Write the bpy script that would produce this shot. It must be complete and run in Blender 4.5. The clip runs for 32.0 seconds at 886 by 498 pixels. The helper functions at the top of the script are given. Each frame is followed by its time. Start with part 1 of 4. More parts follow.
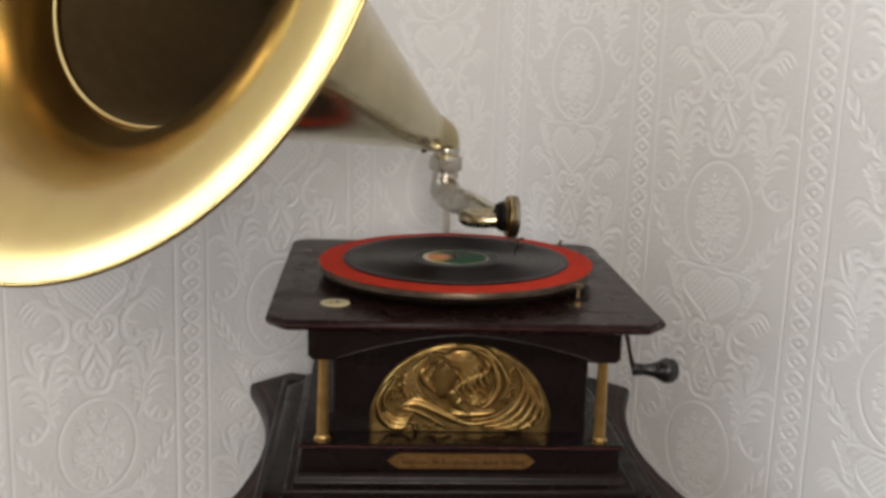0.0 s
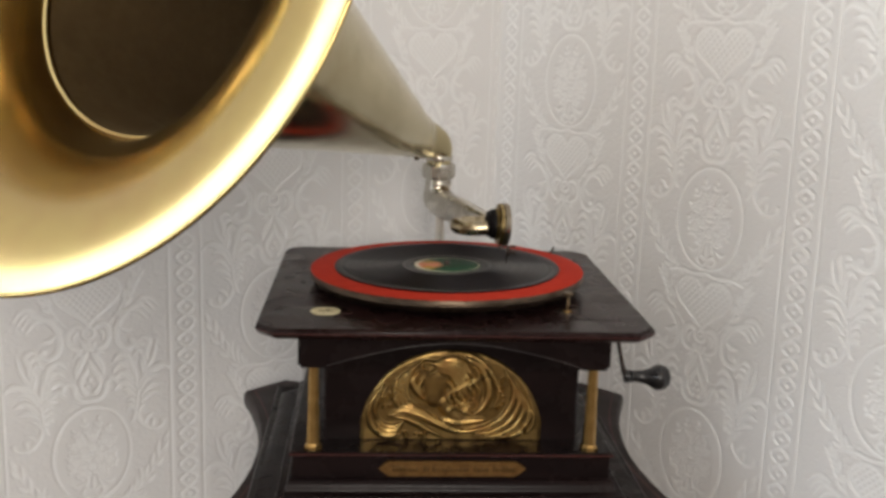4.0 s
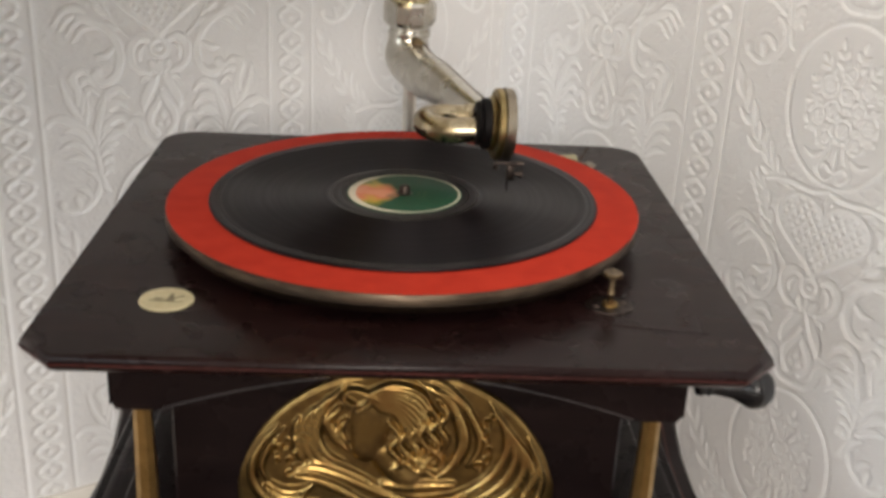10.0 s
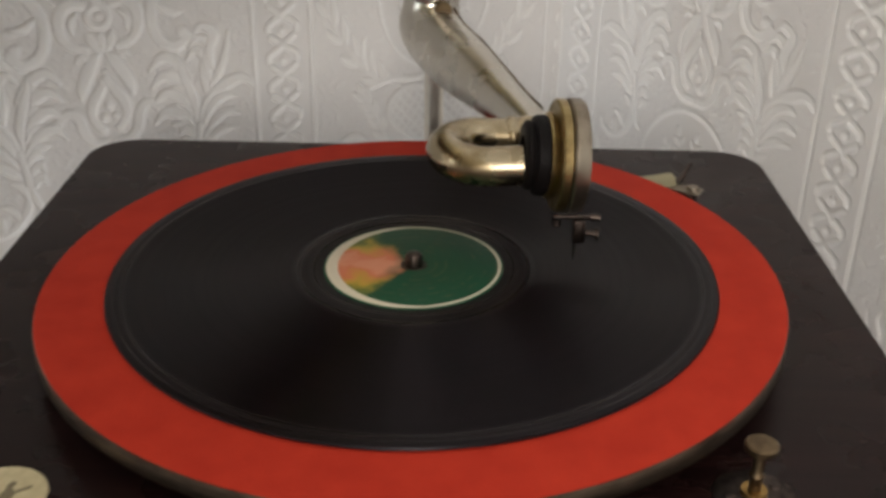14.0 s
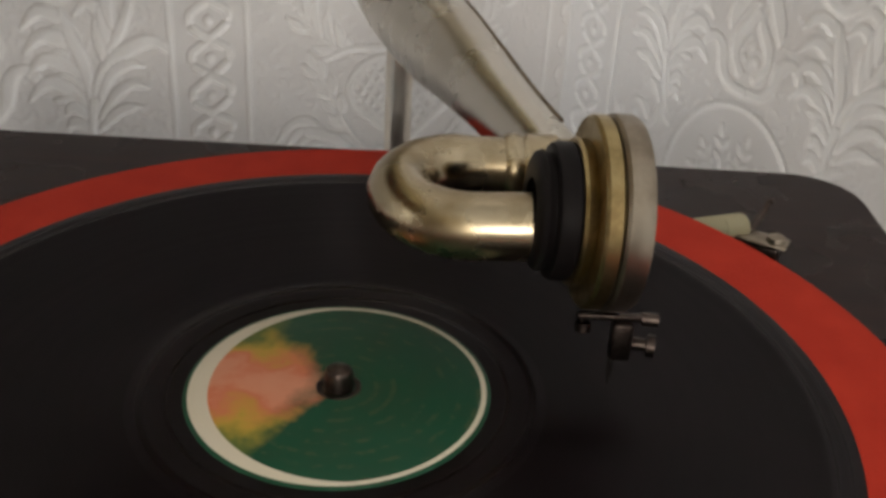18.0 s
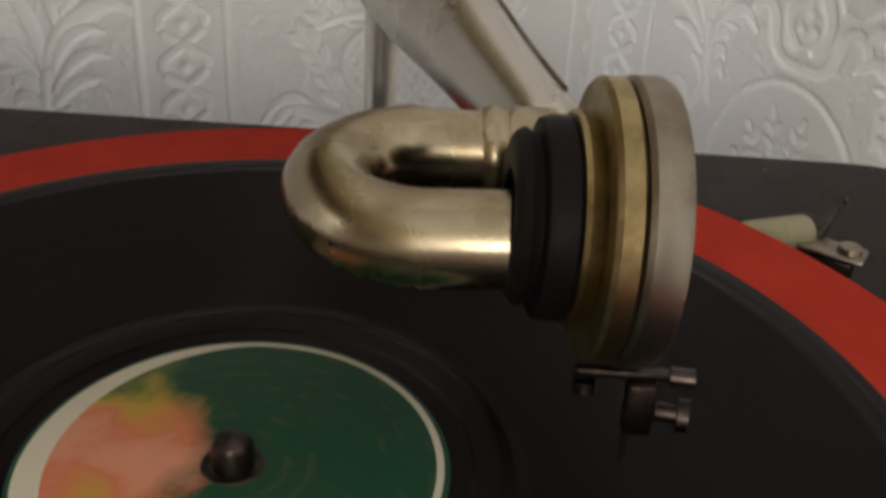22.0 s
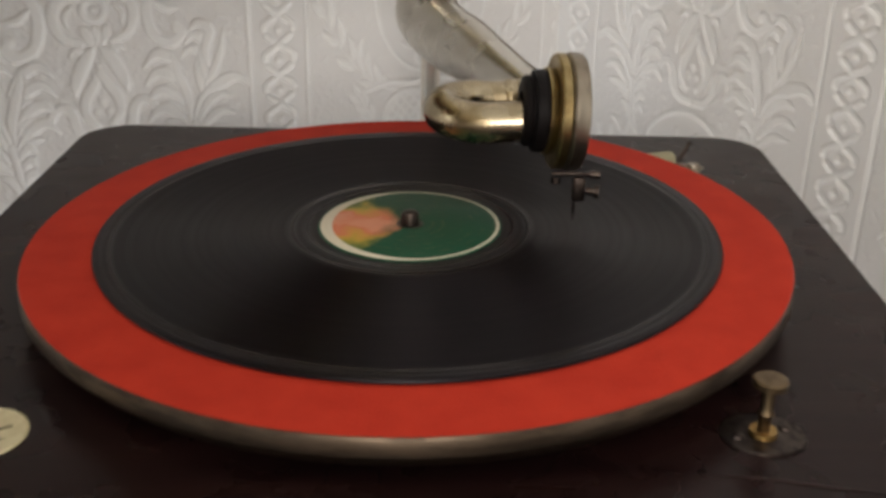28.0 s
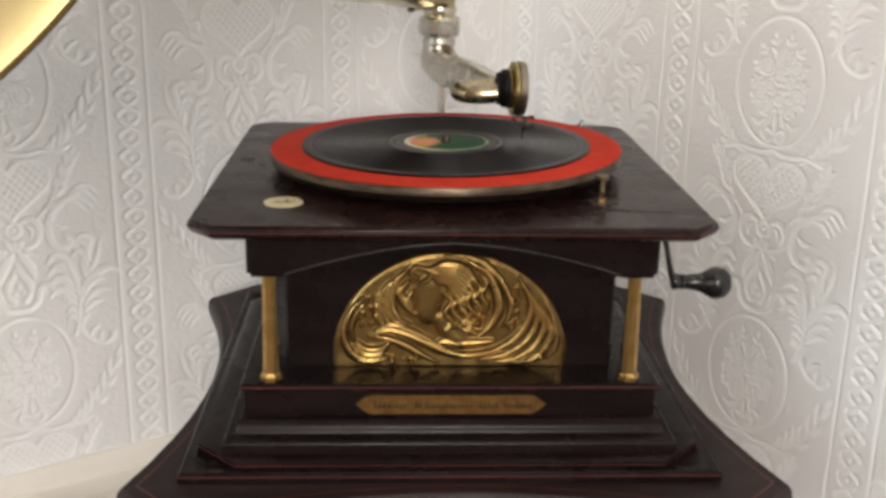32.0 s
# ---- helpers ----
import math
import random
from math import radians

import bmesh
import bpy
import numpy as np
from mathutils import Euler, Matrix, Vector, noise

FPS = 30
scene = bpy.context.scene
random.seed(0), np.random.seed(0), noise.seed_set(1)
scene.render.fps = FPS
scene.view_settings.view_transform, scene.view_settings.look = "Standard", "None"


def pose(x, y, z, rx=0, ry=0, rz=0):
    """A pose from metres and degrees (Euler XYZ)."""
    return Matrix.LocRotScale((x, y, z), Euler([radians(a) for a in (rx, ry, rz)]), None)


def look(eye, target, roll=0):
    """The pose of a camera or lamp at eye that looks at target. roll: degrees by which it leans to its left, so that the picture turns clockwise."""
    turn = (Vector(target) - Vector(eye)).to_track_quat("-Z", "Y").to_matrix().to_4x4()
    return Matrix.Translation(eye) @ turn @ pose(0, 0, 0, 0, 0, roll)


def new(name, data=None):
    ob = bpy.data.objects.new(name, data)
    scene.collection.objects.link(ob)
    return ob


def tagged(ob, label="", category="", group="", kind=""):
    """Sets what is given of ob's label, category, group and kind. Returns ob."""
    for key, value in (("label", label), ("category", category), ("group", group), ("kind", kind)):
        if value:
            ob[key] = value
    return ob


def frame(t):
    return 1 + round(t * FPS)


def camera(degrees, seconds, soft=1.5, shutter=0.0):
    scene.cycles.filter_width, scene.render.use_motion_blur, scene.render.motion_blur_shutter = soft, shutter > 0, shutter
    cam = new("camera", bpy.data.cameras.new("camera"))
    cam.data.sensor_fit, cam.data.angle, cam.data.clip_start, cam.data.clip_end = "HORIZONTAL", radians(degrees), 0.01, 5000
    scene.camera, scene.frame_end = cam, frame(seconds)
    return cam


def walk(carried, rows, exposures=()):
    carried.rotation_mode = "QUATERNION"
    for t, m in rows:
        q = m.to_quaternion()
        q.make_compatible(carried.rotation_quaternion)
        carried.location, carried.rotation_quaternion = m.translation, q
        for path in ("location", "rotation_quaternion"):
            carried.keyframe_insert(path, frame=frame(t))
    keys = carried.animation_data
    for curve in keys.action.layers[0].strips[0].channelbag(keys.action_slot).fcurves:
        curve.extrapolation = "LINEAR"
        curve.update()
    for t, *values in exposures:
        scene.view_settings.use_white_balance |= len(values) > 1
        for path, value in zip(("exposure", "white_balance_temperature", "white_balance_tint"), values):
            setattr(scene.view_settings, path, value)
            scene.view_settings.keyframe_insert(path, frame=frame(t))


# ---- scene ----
cam = camera(44.65, 32.0, soft=3.4, shutter=0.5)
# seconds, place in metres, turn in degrees
ROWS = [
    (0.0, -0.0967, -1.1765, 0.8516, 78.23, -1.93, -3.59),
    (0.5, -0.0898, -1.1754, 0.8534, 78.18, -1.75, -3.46),
    (1.0, -0.0905, -1.1780, 0.8533, 78.25, -1.76, -3.54),
    (1.5, -0.0870, -1.1796, 0.8582, 78.16, -1.68, -3.52),
    (2.0, -0.0866, -1.1787, 0.8570, 78.30, -1.65, -3.53),
    (2.5, -0.0852, -1.1779, 0.8561, 78.38, -1.61, -3.46),
    (3.0, -0.0847, -1.1764, 0.8537, 78.39, -1.67, -3.47),
    (3.5, -0.0838, -1.1794, 0.8546, 78.47, -1.71, -3.42),
    (5.5, -0.0772, -1.1649, 0.8589, 78.44, -1.80, -3.53),
    (6.0, -0.0505, -1.1525, 0.8565, 78.45, -1.74, -3.32),
    (6.5, -0.0190, -1.1405, 0.8538, 78.46, -1.60, -2.00),
    (7.0, -0.0058, -1.1097, 0.8475, 77.87, -1.27, -1.28),
    (7.5, -0.0352, -1.0265, 0.8387, 76.72, -1.10, -2.63),
    (8.0, -0.0672, -0.9391, 0.8407, 74.77, -0.71, -4.52),
    (8.5, -0.0603, -0.8773, 0.8400, 71.99, -0.86, -6.01),
    (9.0, -0.0179, -0.7978, 0.8440, 70.71, -1.54, -2.82),
    (9.5, 0.0032, -0.7376, 0.8285, 68.51, -2.08, -0.21),
    (10.0, -0.0077, -0.6670, 0.8332, 67.60, -2.73, -1.86),
    (10.5, -0.0366, -0.6047, 0.8361, 66.58, -1.16, -3.31),
    (11.0, -0.0291, -0.5609, 0.8367, 65.42, -1.03, -2.77),
    (11.5, -0.0154, -0.5318, 0.8328, 64.67, -1.41, -1.56),
    (12.0, -0.0102, -0.5118, 0.8315, 64.28, -1.20, -0.77),
    (12.5, -0.0070, -0.5010, 0.8267, 64.13, -1.22, -0.76),
    (13.0, 0.0025, -0.4849, 0.8263, 63.77, -1.21, -0.46),
    (13.5, 0.0232, -0.4555, 0.8203, 63.98, -0.63, 1.18),
    (14.0, 0.0140, -0.4022, 0.8065, 63.35, -0.96, 0.75),
    (14.5, 0.0184, -0.3638, 0.7955, 62.78, -0.79, -0.88),
    (15.0, 0.0248, -0.3163, 0.7924, 62.71, -1.02, 0.32),
    (15.5, 0.0290, -0.2724, 0.7854, 60.40, -2.90, 2.54),
    (17.5, 0.0234, -0.2180, 0.7588, 61.14, -3.01, 1.20),
    (18.0, 0.0208, -0.2175, 0.7568, 61.20, -3.04, 0.90),
    (18.5, 0.0280, -0.2148, 0.7558, 61.13, -3.02, 0.83),
    (19.0, 0.0297, -0.2111, 0.7544, 61.01, -3.12, 0.74),
    (19.5, 0.0304, -0.2030, 0.7581, 60.92, -2.97, 0.93),
    (20.0, 0.0268, -0.1987, 0.7601, 61.21, -3.13, 0.92),
    (20.5, 0.0321, -0.1939, 0.7537, 61.25, -3.22, 1.22),
    (21.0, 0.0400, -0.1847, 0.7445, 61.09, -3.06, 1.96),
    (21.5, 0.0305, -0.1556, 0.7326, 61.00, -2.60, 3.44),
    (22.0, 0.0377, -0.1422, 0.7237, 60.29, -2.77, 2.96),
    (22.5, 0.0355, -0.1429, 0.7167, 58.23, -3.47, 3.56),
    (23.0, 0.0411, -0.1463, 0.7181, 57.94, -3.08, 3.40),
    (23.5, 0.0440, -0.1447, 0.7156, 57.35, -3.50, 3.69),
    (24.0, 0.0439, -0.1444, 0.7147, 57.58, -3.38, 3.54),
    (24.5, 0.0456, -0.1422, 0.7137, 57.55, -3.66, 3.74),
    (26.5, 0.0506, -0.2087, 0.7273, 61.04, -2.90, 4.64),
    (27.0, 0.0423, -0.2594, 0.7429, 62.32, -2.62, 5.50),
    (27.5, 0.0347, -0.3359, 0.7630, 63.60, -2.06, 4.02),
    (28.0, 0.0141, -0.4101, 0.7662, 66.27, -1.11, 0.54),
    (28.5, 0.0237, -0.4911, 0.7687, 68.41, -1.78, 0.49),
    (29.0, 0.0545, -0.5980, 0.7784, 68.53, -1.10, -0.46),
    (29.5, 0.0501, -0.6922, 0.7962, 69.37, -1.18, 0.77),
    (30.0, 0.0196, -0.7676, 0.7926, 71.04, -0.53, 0.37),
    (30.5, -0.0220, -0.8621, 0.7892, 71.85, -0.21, -2.20),
    (31.0, -0.0365, -0.8986, 0.7913, 72.54, -0.34, -1.95),
    (31.5, -0.0431, -0.9157, 0.7911, 72.92, -0.60, -1.78),
    (32.0, -0.0439, -0.9283, 0.7917, 72.47, -1.00, -2.33),
]
EXPOSURES = [(0.0, -0.15), (3.5, -0.1), (6.0, 0.12), (8.5, 0.45), (11.0, 0.2), (13.0, 0.08), (15.0, -0.1), (19.0, -0.15), (23.0, -0.22), (26.0, -0.2), (28.0, 0.05), (30.0, 0.32), (32.0, 0.38)]
walk(cam, [(t, pose(x, y, z, rx, ry, rz)) for t, x, y, z, rx, ry, rz in ROWS], EXPOSURES)

# ---- plan, in metres ----
DECK = 0.575                       # top of the wooden deck
LEDGE = 0.4415                     # top of the base block
STAND = 0.375                      # top of the stand
CORNER = Vector((0.107, 0.503))    # corner of the room behind the machine
AL = radians(31.4)
DIR_L = Vector((-math.cos(AL), -math.sin(AL)))   # along each wall, away from the corner
DIR_R = Vector((math.sin(AL), -math.cos(AL)))
ROOM, HIGH = 3.8, 2.7
SKIRT = 0.187

# ---- light: three windows behind and beside the camera, and the sky outside them ----
world = bpy.data.worlds.new("sky")
scene.world = world
world.use_nodes = True
wn = world.node_tree
sky = wn.nodes.new("ShaderNodeTexSky")
sky.sky_type, sky.sun_disc, sky.sun_elevation, sky.sun_rotation = "NISHITA", False, radians(40), radians(200)
wn.links.new(sky.outputs[0], wn.nodes["Background"].inputs[0])
wn.nodes["Background"].inputs[1].default_value = 0.12
WIN_H, WIN_Z = 1.5, 1.75                 # height of the windows, and of their middle
BACK_AT, BACK_W, BACK_POWER = 2.35, 1.1, 75     # in the wall behind the camera: along the left wall, width
SIDE_AT, SIDE_W, SIDE_POWER = 1.3, 2.1, 47     # in the wall facing the right one: along the right wall, width
NEAR_AT, NEAR_W, NEAR_POWER = 2.35, 0.75, 29     # in the papered left wall: along it, width
PAPER_END = 1.02                                # where the left wall's papered stretch ends


def window_lamp(at, inward, width, power, tint):
    lamp = new("window_light", bpy.data.lights.new("window_light", "AREA"))
    lamp.data.shape, lamp.data.size, lamp.data.size_y, lamp.data.energy = "RECTANGLE", width - 0.1, WIN_H - 0.1, power
    lamp.data.color = tint
    p, n = Vector((at.x, at.y, WIN_Z)), Vector((inward.x, inward.y, 0))
    lamp.matrix_world = look(p + n * 0.02, p + n)


window_lamp(CORNER + DIR_R * ROOM + DIR_L * BACK_AT, -DIR_R, BACK_W, BACK_POWER, (1.0, 0.925, 0.83))
window_lamp(CORNER + DIR_L * ROOM + DIR_R * SIDE_AT, -DIR_L, SIDE_W, SIDE_POWER, (0.88, 0.955, 1.0))
window_lamp(CORNER + DIR_L * NEAR_AT, DIR_R, NEAR_W, NEAR_POWER, (0.88, 0.955, 1.0))


def wall_frame(origin, along):
    """x along the wall, y at right angles to it, z up."""
    a = Vector((along.x, along.y, 0))
    return Matrix.Translation((origin.x, origin.y, 0)) @ Matrix((a, Vector((0, 0, 1)).cross(a), Vector((0, 0, 1)))).transposed().to_4x4()


# ---- materials ----
class Nodes:
    """A few shorthands on one node tree."""

    def __init__(self, name):
        self.m = bpy.data.materials.new(name)
        self.m.use_nodes = True
        self.t = self.m.node_tree
        self.b = self.t.nodes["Principled BSDF"]
        self.obj = self.t.nodes.new("ShaderNodeTexCoord").outputs["Object"]

    def link(self, a, b):
        self.t.links.new(a, b)

    def put(self, key, v):
        s = self.b.inputs[key]
        if hasattr(v, "links"):
            self.link(v, s)
        else:
            s.default_value = v

    def noise(self, scale, detail=3.0, rough=0.55, vec=None, stretch=None):
        v = vec or self.obj
        if stretch:
            mp = self.t.nodes.new("ShaderNodeMapping")
            mp.inputs["Scale"].default_value = stretch
            self.link(v, mp.inputs[0])
            v = mp.outputs[0]
        n = self.t.nodes.new("ShaderNodeTexNoise")
        n.inputs["Scale"].default_value, n.inputs["Detail"].default_value, n.inputs["Roughness"].default_value = scale, detail, rough
        self.link(v, n.inputs["Vector"])
        return n.outputs["Fac"]

    def ramp(self, fac, stops):
        r = self.t.nodes.new("ShaderNodeValToRGB")
        e = r.color_ramp.elements
        while len(e) < len(stops):
            e.new(0.5)
        for q, (p, c) in zip(e, stops):
            q.position = p
            q.color = (*c, 1) if isinstance(c, tuple) else (c, c, c, 1)
        self.link(fac, r.inputs[0])
        return r.outputs[0]

    def mix(self, fac, a, b):
        n = self.t.nodes.new("ShaderNodeMix")
        n.data_type = "RGBA"
        for s, v in ((n.inputs[0], fac), (n.inputs[6], a), (n.inputs[7], b)):
            if hasattr(v, "links"):
                self.link(v, s)
            else:
                s.default_value = (*v, 1) if isinstance(v, tuple) else v
        return n.outputs[2]

    def math(self, op, a, b=0.0, c=0.0):
        n = self.t.nodes.new("ShaderNodeMath")
        n.operation = op
        for s, v in zip(n.inputs, (a, b, c)):
            if hasattr(v, "links"):
                self.link(v, s)
            else:
                s.default_value = v
        return n.outputs[0]

    def bump(self, height, strength, distance):
        n = self.t.nodes.new("ShaderNodeBump")
        n.inputs["Strength"].default_value, n.inputs["Distance"].default_value = strength, distance
        self.link(height, n.inputs["Height"])
        self.link(n.outputs[0], self.b.inputs["Normal"])


def wallpaper_material(name, a, b, r0):
    k = Nodes(name)
    k.put("Base Color", k.ramp(k.noise(2.3, 4), [(0.3, a), (0.7, b)]))
    k.put("Roughness", k.ramp(k.noise(14), [(0.3, r0), (0.7, r0 + 0.15)]))
    k.bump(k.noise(420, 2), 0.35, 0.0005)
    return k.m


def paint_material(name, a, b, rough):
    k = Nodes(name)
    k.put("Base Color", k.ramp(k.noise(9, 4), [(0.3, a), (0.7, b)]))
    k.put("Roughness", k.ramp(k.noise(30), [(0.3, rough), (0.7, rough + 0.15)]))
    k.bump(k.noise(160), 0.15, 0.001)
    return k.m


def wood_material(name, dark, brown, rough, coat=0.0, spec=0.25):
    k = Nodes(name)
    grain = k.noise(60, 5, 0.6, stretch=(0.12, 1.6, 1.0))
    k.put("Base Color", k.mix(k.ramp(grain, [(0.42, 0.0), (0.72, 1.0)]), dark, brown))
    wear = k.noise(26, 4)
    k.put("Roughness", k.ramp(wear, [(0.3, rough), (0.75, rough + 0.16)]))
    k.put("Coat Weight", coat)
    k.put("Coat Roughness", 0.12)
    k.put("Specular IOR Level", spec)
    k.bump(grain, 0.04, 0.0005)
    return k.m


def metal_material(name, a, b, rough, dull, spot=70.0, streak=(1, 1, 1)):
    k = Nodes(name)
    st = k.noise(spot, 5, 0.65, stretch=streak)
    k.put("Metallic", 1.0)
    k.put("Base Color", k.ramp(st, [(0.36, b), (0.56, a)]))
    k.put("Roughness", k.ramp(st, [(0.34, dull), (0.6, rough)]))
    k.bump(k.noise(spot * 5), 0.05, 0.0004)
    return k.m


def felt_material():
    k = Nodes("red_felt")
    k.put("Base Color", k.ramp(k.noise(55, 5), [(0.3, (0.39, 0.026, 0.013)), (0.7, (0.47, 0.036, 0.017))]))
    k.put("Roughness", 0.95)
    k.put("Specular IOR Level", 0.15)
    k.bump(k.noise(900, 2), 0.5, 0.0005)
    return k.m


def radius_of(k):
    sx = k.t.nodes.new("ShaderNodeSeparateXYZ")
    k.link(k.obj, sx.inputs[0])
    return sx.outputs[0], sx.outputs[1], k.math("SQRT", k.math("ADD", k.math("MULTIPLY", sx.outputs[0], sx.outputs[0]), k.math("MULTIPLY", sx.outputs[1], sx.outputs[1])))


def shellac_material(name, grooved):
    k = Nodes(name)
    _, _, r = radius_of(k)
    k.put("Specular Tint", (1.0, 0.91, 1.0, 1.0))
    k.put("Base Color", k.ramp(k.noise(40, 4), [(0.3, (0.0017, 0.0007, 0.0010)), (0.7, (0.0040, 0.0019, 0.0025))]))
    bands = k.t.nodes.new("ShaderNodeTexNoise")
    bands.noise_dimensions = "1D"
    bands.inputs["Scale"].default_value = 300
    k.link(r, bands.inputs["W"])
    if grooved:
        k.put("Roughness", k.ramp(bands.outputs["Fac"], [(0.3, 0.36), (0.7, 0.42)]))
        tg = k.t.nodes.new("ShaderNodeTangent")
        tg.direction_type, tg.axis = "RADIAL", "Z"
        k.link(tg.outputs[0], k.b.inputs["Tangent"])
        k.put("Anisotropic", 1.0)
        k.put("Anisotropic Rotation", 0.25)
        k.put("Specular IOR Level", 0.12)
    else:
        k.put("Roughness", k.ramp(bands.outputs["Fac"], [(0.3, 0.26), (0.7, 0.42)]))
        k.put("Specular IOR Level", 0.16)
    return k.m


def label_material():
    """Green paper with a pale ring, wide on one side, and a faded picture in pinks and yellows there."""
    k = Nodes("label_paper")
    x, y, r = radius_of(k)
    n1 = k.noise(70, 4)
    col = k.mix(k.ramp(k.noise(160, 3), [(0.4, 0.0), (0.75, 0.5)]), (0.006, 0.058, 0.027), (0.022, 0.050, 0.022))
    # faint lines of worn gilt print
    arcs = k.math("SINE", k.math("MULTIPLY", r, 1500))
    print_ = k.math("MULTIPLY", k.math("GREATER_THAN", arcs, 0.55), k.ramp(k.noise(240, 2), [(0.50, 0.0), (0.62, 0.16)]))
    col = k.mix(print_, col, (0.20, 0.13, 0.05))
    side = k.math("ADD", k.math("SUBTRACT", k.math("MULTIPLY", x, -1.0), k.math("MULTIPLY", k.math("ABSOLUTE", y), 0.55)), k.math("MULTIPLY", k.math("SUBTRACT", n1, 0.5), 0.024))
    pic = k.ramp(side, [(0.001, 0.0), (0.0055, 1.0)])
    yy = k.math("ADD", k.math("ABSOLUTE", k.math("ADD", y, -0.001)), k.math("MULTIPLY", k.math("SUBTRACT", k.noise(95, 3), 0.5), 0.03))
    hue = k.ramp(yy, [(0.003, (0.60, 0.25, 0.15)), (0.008, (0.55, 0.16, 0.08)), (0.013, (0.50, 0.26, 0.05)), (0.017, (0.40, 0.29, 0.04)), (0.023, (0.10, 0.13, 0.03))])
    col = k.mix(k.math("MULTIPLY", pic, k.math("LESS_THAN", r, 0.0366)), col, hue)
    inner = k.math("SUBTRACT", 0.0354, k.math("MULTIPLY", k.math("MAXIMUM", k.math("SUBTRACT", k.math("MULTIPLY", x, -1.0), k.math("MULTIPLY", y, 0.15)), 0.0), 0.11))
    ring = k.math("MULTIPLY", k.math("GREATER_THAN", r, inner), k.math("LESS_THAN", r, 0.0367))
    col = k.mix(ring, col, (0.60, 0.54, 0.42))
    k.put("Base Color", col)
    k.put("Specular IOR Level", 0.25)
    k.put("Roughness", 0.6)
    return k.m


def emblem_material():
    """Cream oval transfer, yellowed and rubbed."""
    k = Nodes("emblem_transfer")
    k.put("Base Color", k.ramp(k.noise(220, 4), [(0.3, (0.50, 0.42, 0.24)), (0.6, (0.62, 0.54, 0.33))]))
    k.put("Roughness", 0.4)
    return k.m


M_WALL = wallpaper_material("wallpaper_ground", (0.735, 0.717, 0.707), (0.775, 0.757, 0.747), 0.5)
M_WALL_RAISED = wallpaper_material("wallpaper_raised", (0.80, 0.787, 0.778), (0.84, 0.827, 0.818), 0.45)
M_CEIL = paint_material("ceiling_paint", (0.80, 0.79, 0.77), (0.84, 0.83, 0.81), 0.6)
M_SKIRT = paint_material("cream_gloss_paint", (0.645, 0.585, 0.515), (0.70, 0.65, 0.585), 0.30)
M_CARPET = paint_material("floor_carpet", (0.12, 0.09, 0.075), (0.18, 0.14, 0.11), 0.9)
M_FAR = paint_material("far_wall_paint", (0.30, 0.28, 0.26), (0.38, 0.36, 0.34), 0.7)
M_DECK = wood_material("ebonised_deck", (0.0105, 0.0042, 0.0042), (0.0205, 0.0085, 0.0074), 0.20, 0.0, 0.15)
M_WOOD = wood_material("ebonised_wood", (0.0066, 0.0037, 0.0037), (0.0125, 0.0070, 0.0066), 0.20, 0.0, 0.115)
M_STAND = wood_material("dark_stand_wood", (0.014, 0.0085, 0.0082), (0.029, 0.0175, 0.0152), 0.30, 0.0, 0.13)
M_LINE = paint_material("red_stringing", (0.045, 0.009, 0.007), (0.095, 0.017, 0.012), 0.4)
M_RED = felt_material()
M_REC = shellac_material("grooved_shellac", True)
M_REC_EDGE = shellac_material("smooth_shellac", False)
M_LABEL = label_material()
M_EMBLEM = emblem_material()
M_PRINT = paint_material("faded_brown_print", (0.16, 0.13, 0.075), (0.24, 0.195, 0.115), 0.5)
M_NICKEL = metal_material("worn_nickel", (0.56, 0.53, 0.47), (0.50, 0.465, 0.40), 0.24, 0.30, 18)
M_BOX = metal_material("dull_box_nickel", (0.32, 0.275, 0.215), (0.21, 0.17, 0.125), 0.32, 0.44, 50)
M_ROD = metal_material("brushed_nickel", (0.82, 0.77, 0.69), (0.74, 0.68, 0.60), 0.33, 0.42, 60)
M_STUD = metal_material("browned_brass", (0.17, 0.12, 0.07), (0.095, 0.065, 0.037), 0.35, 0.5, 120)
M_GILT = metal_material("dulled_brass", (0.36, 0.275, 0.13), (0.19, 0.135, 0.06), 0.30, 0.45, 80)
M_BEND = metal_material("brassy_nickel", (0.39, 0.325, 0.22), (0.26, 0.20, 0.115), 0.22, 0.36, 45)
M_RIM = metal_material("turntable_rim_nickel", (0.115, 0.084, 0.060), (0.055, 0.040, 0.029), 0.37, 0.50, 45, (1, 1, 6))
M_BRASS = metal_material("polished_brass", (0.39, 0.245, 0.088), (0.28, 0.17, 0.058), 0.30, 0.42, 70)
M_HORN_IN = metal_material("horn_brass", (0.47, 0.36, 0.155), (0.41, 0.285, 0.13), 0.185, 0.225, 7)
# the inside of the cone: its shade is put into this darker, matter brass
M_LINING = metal_material("shade_dark_lining", (0.23, 0.165, 0.09), (0.16, 0.11, 0.058), 0.55, 0.68, 8)
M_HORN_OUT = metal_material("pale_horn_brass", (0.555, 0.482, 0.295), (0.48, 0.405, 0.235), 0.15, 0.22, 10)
M_BLACK = paint_material("black_rubber", (0.004, 0.0032, 0.0034), (0.009, 0.007, 0.007), 0.45)
M_BLACK.node_tree.nodes["Principled BSDF"].inputs["Specular IOR Level"].default_value = 0.10
M_IRON = metal_material("dark_steel", (0.072, 0.056, 0.048), (0.026, 0.019, 0.017), 0.3, 0.5, 200)
M_HANDLE = paint_material("black_lacquer", (0.010, 0.009, 0.010), (0.016, 0.014, 0.014), 0.16)
M_IVORY = paint_material("yellowed_felt_pad", (0.25, 0.225, 0.135), (0.33, 0.295, 0.185), 0.7)


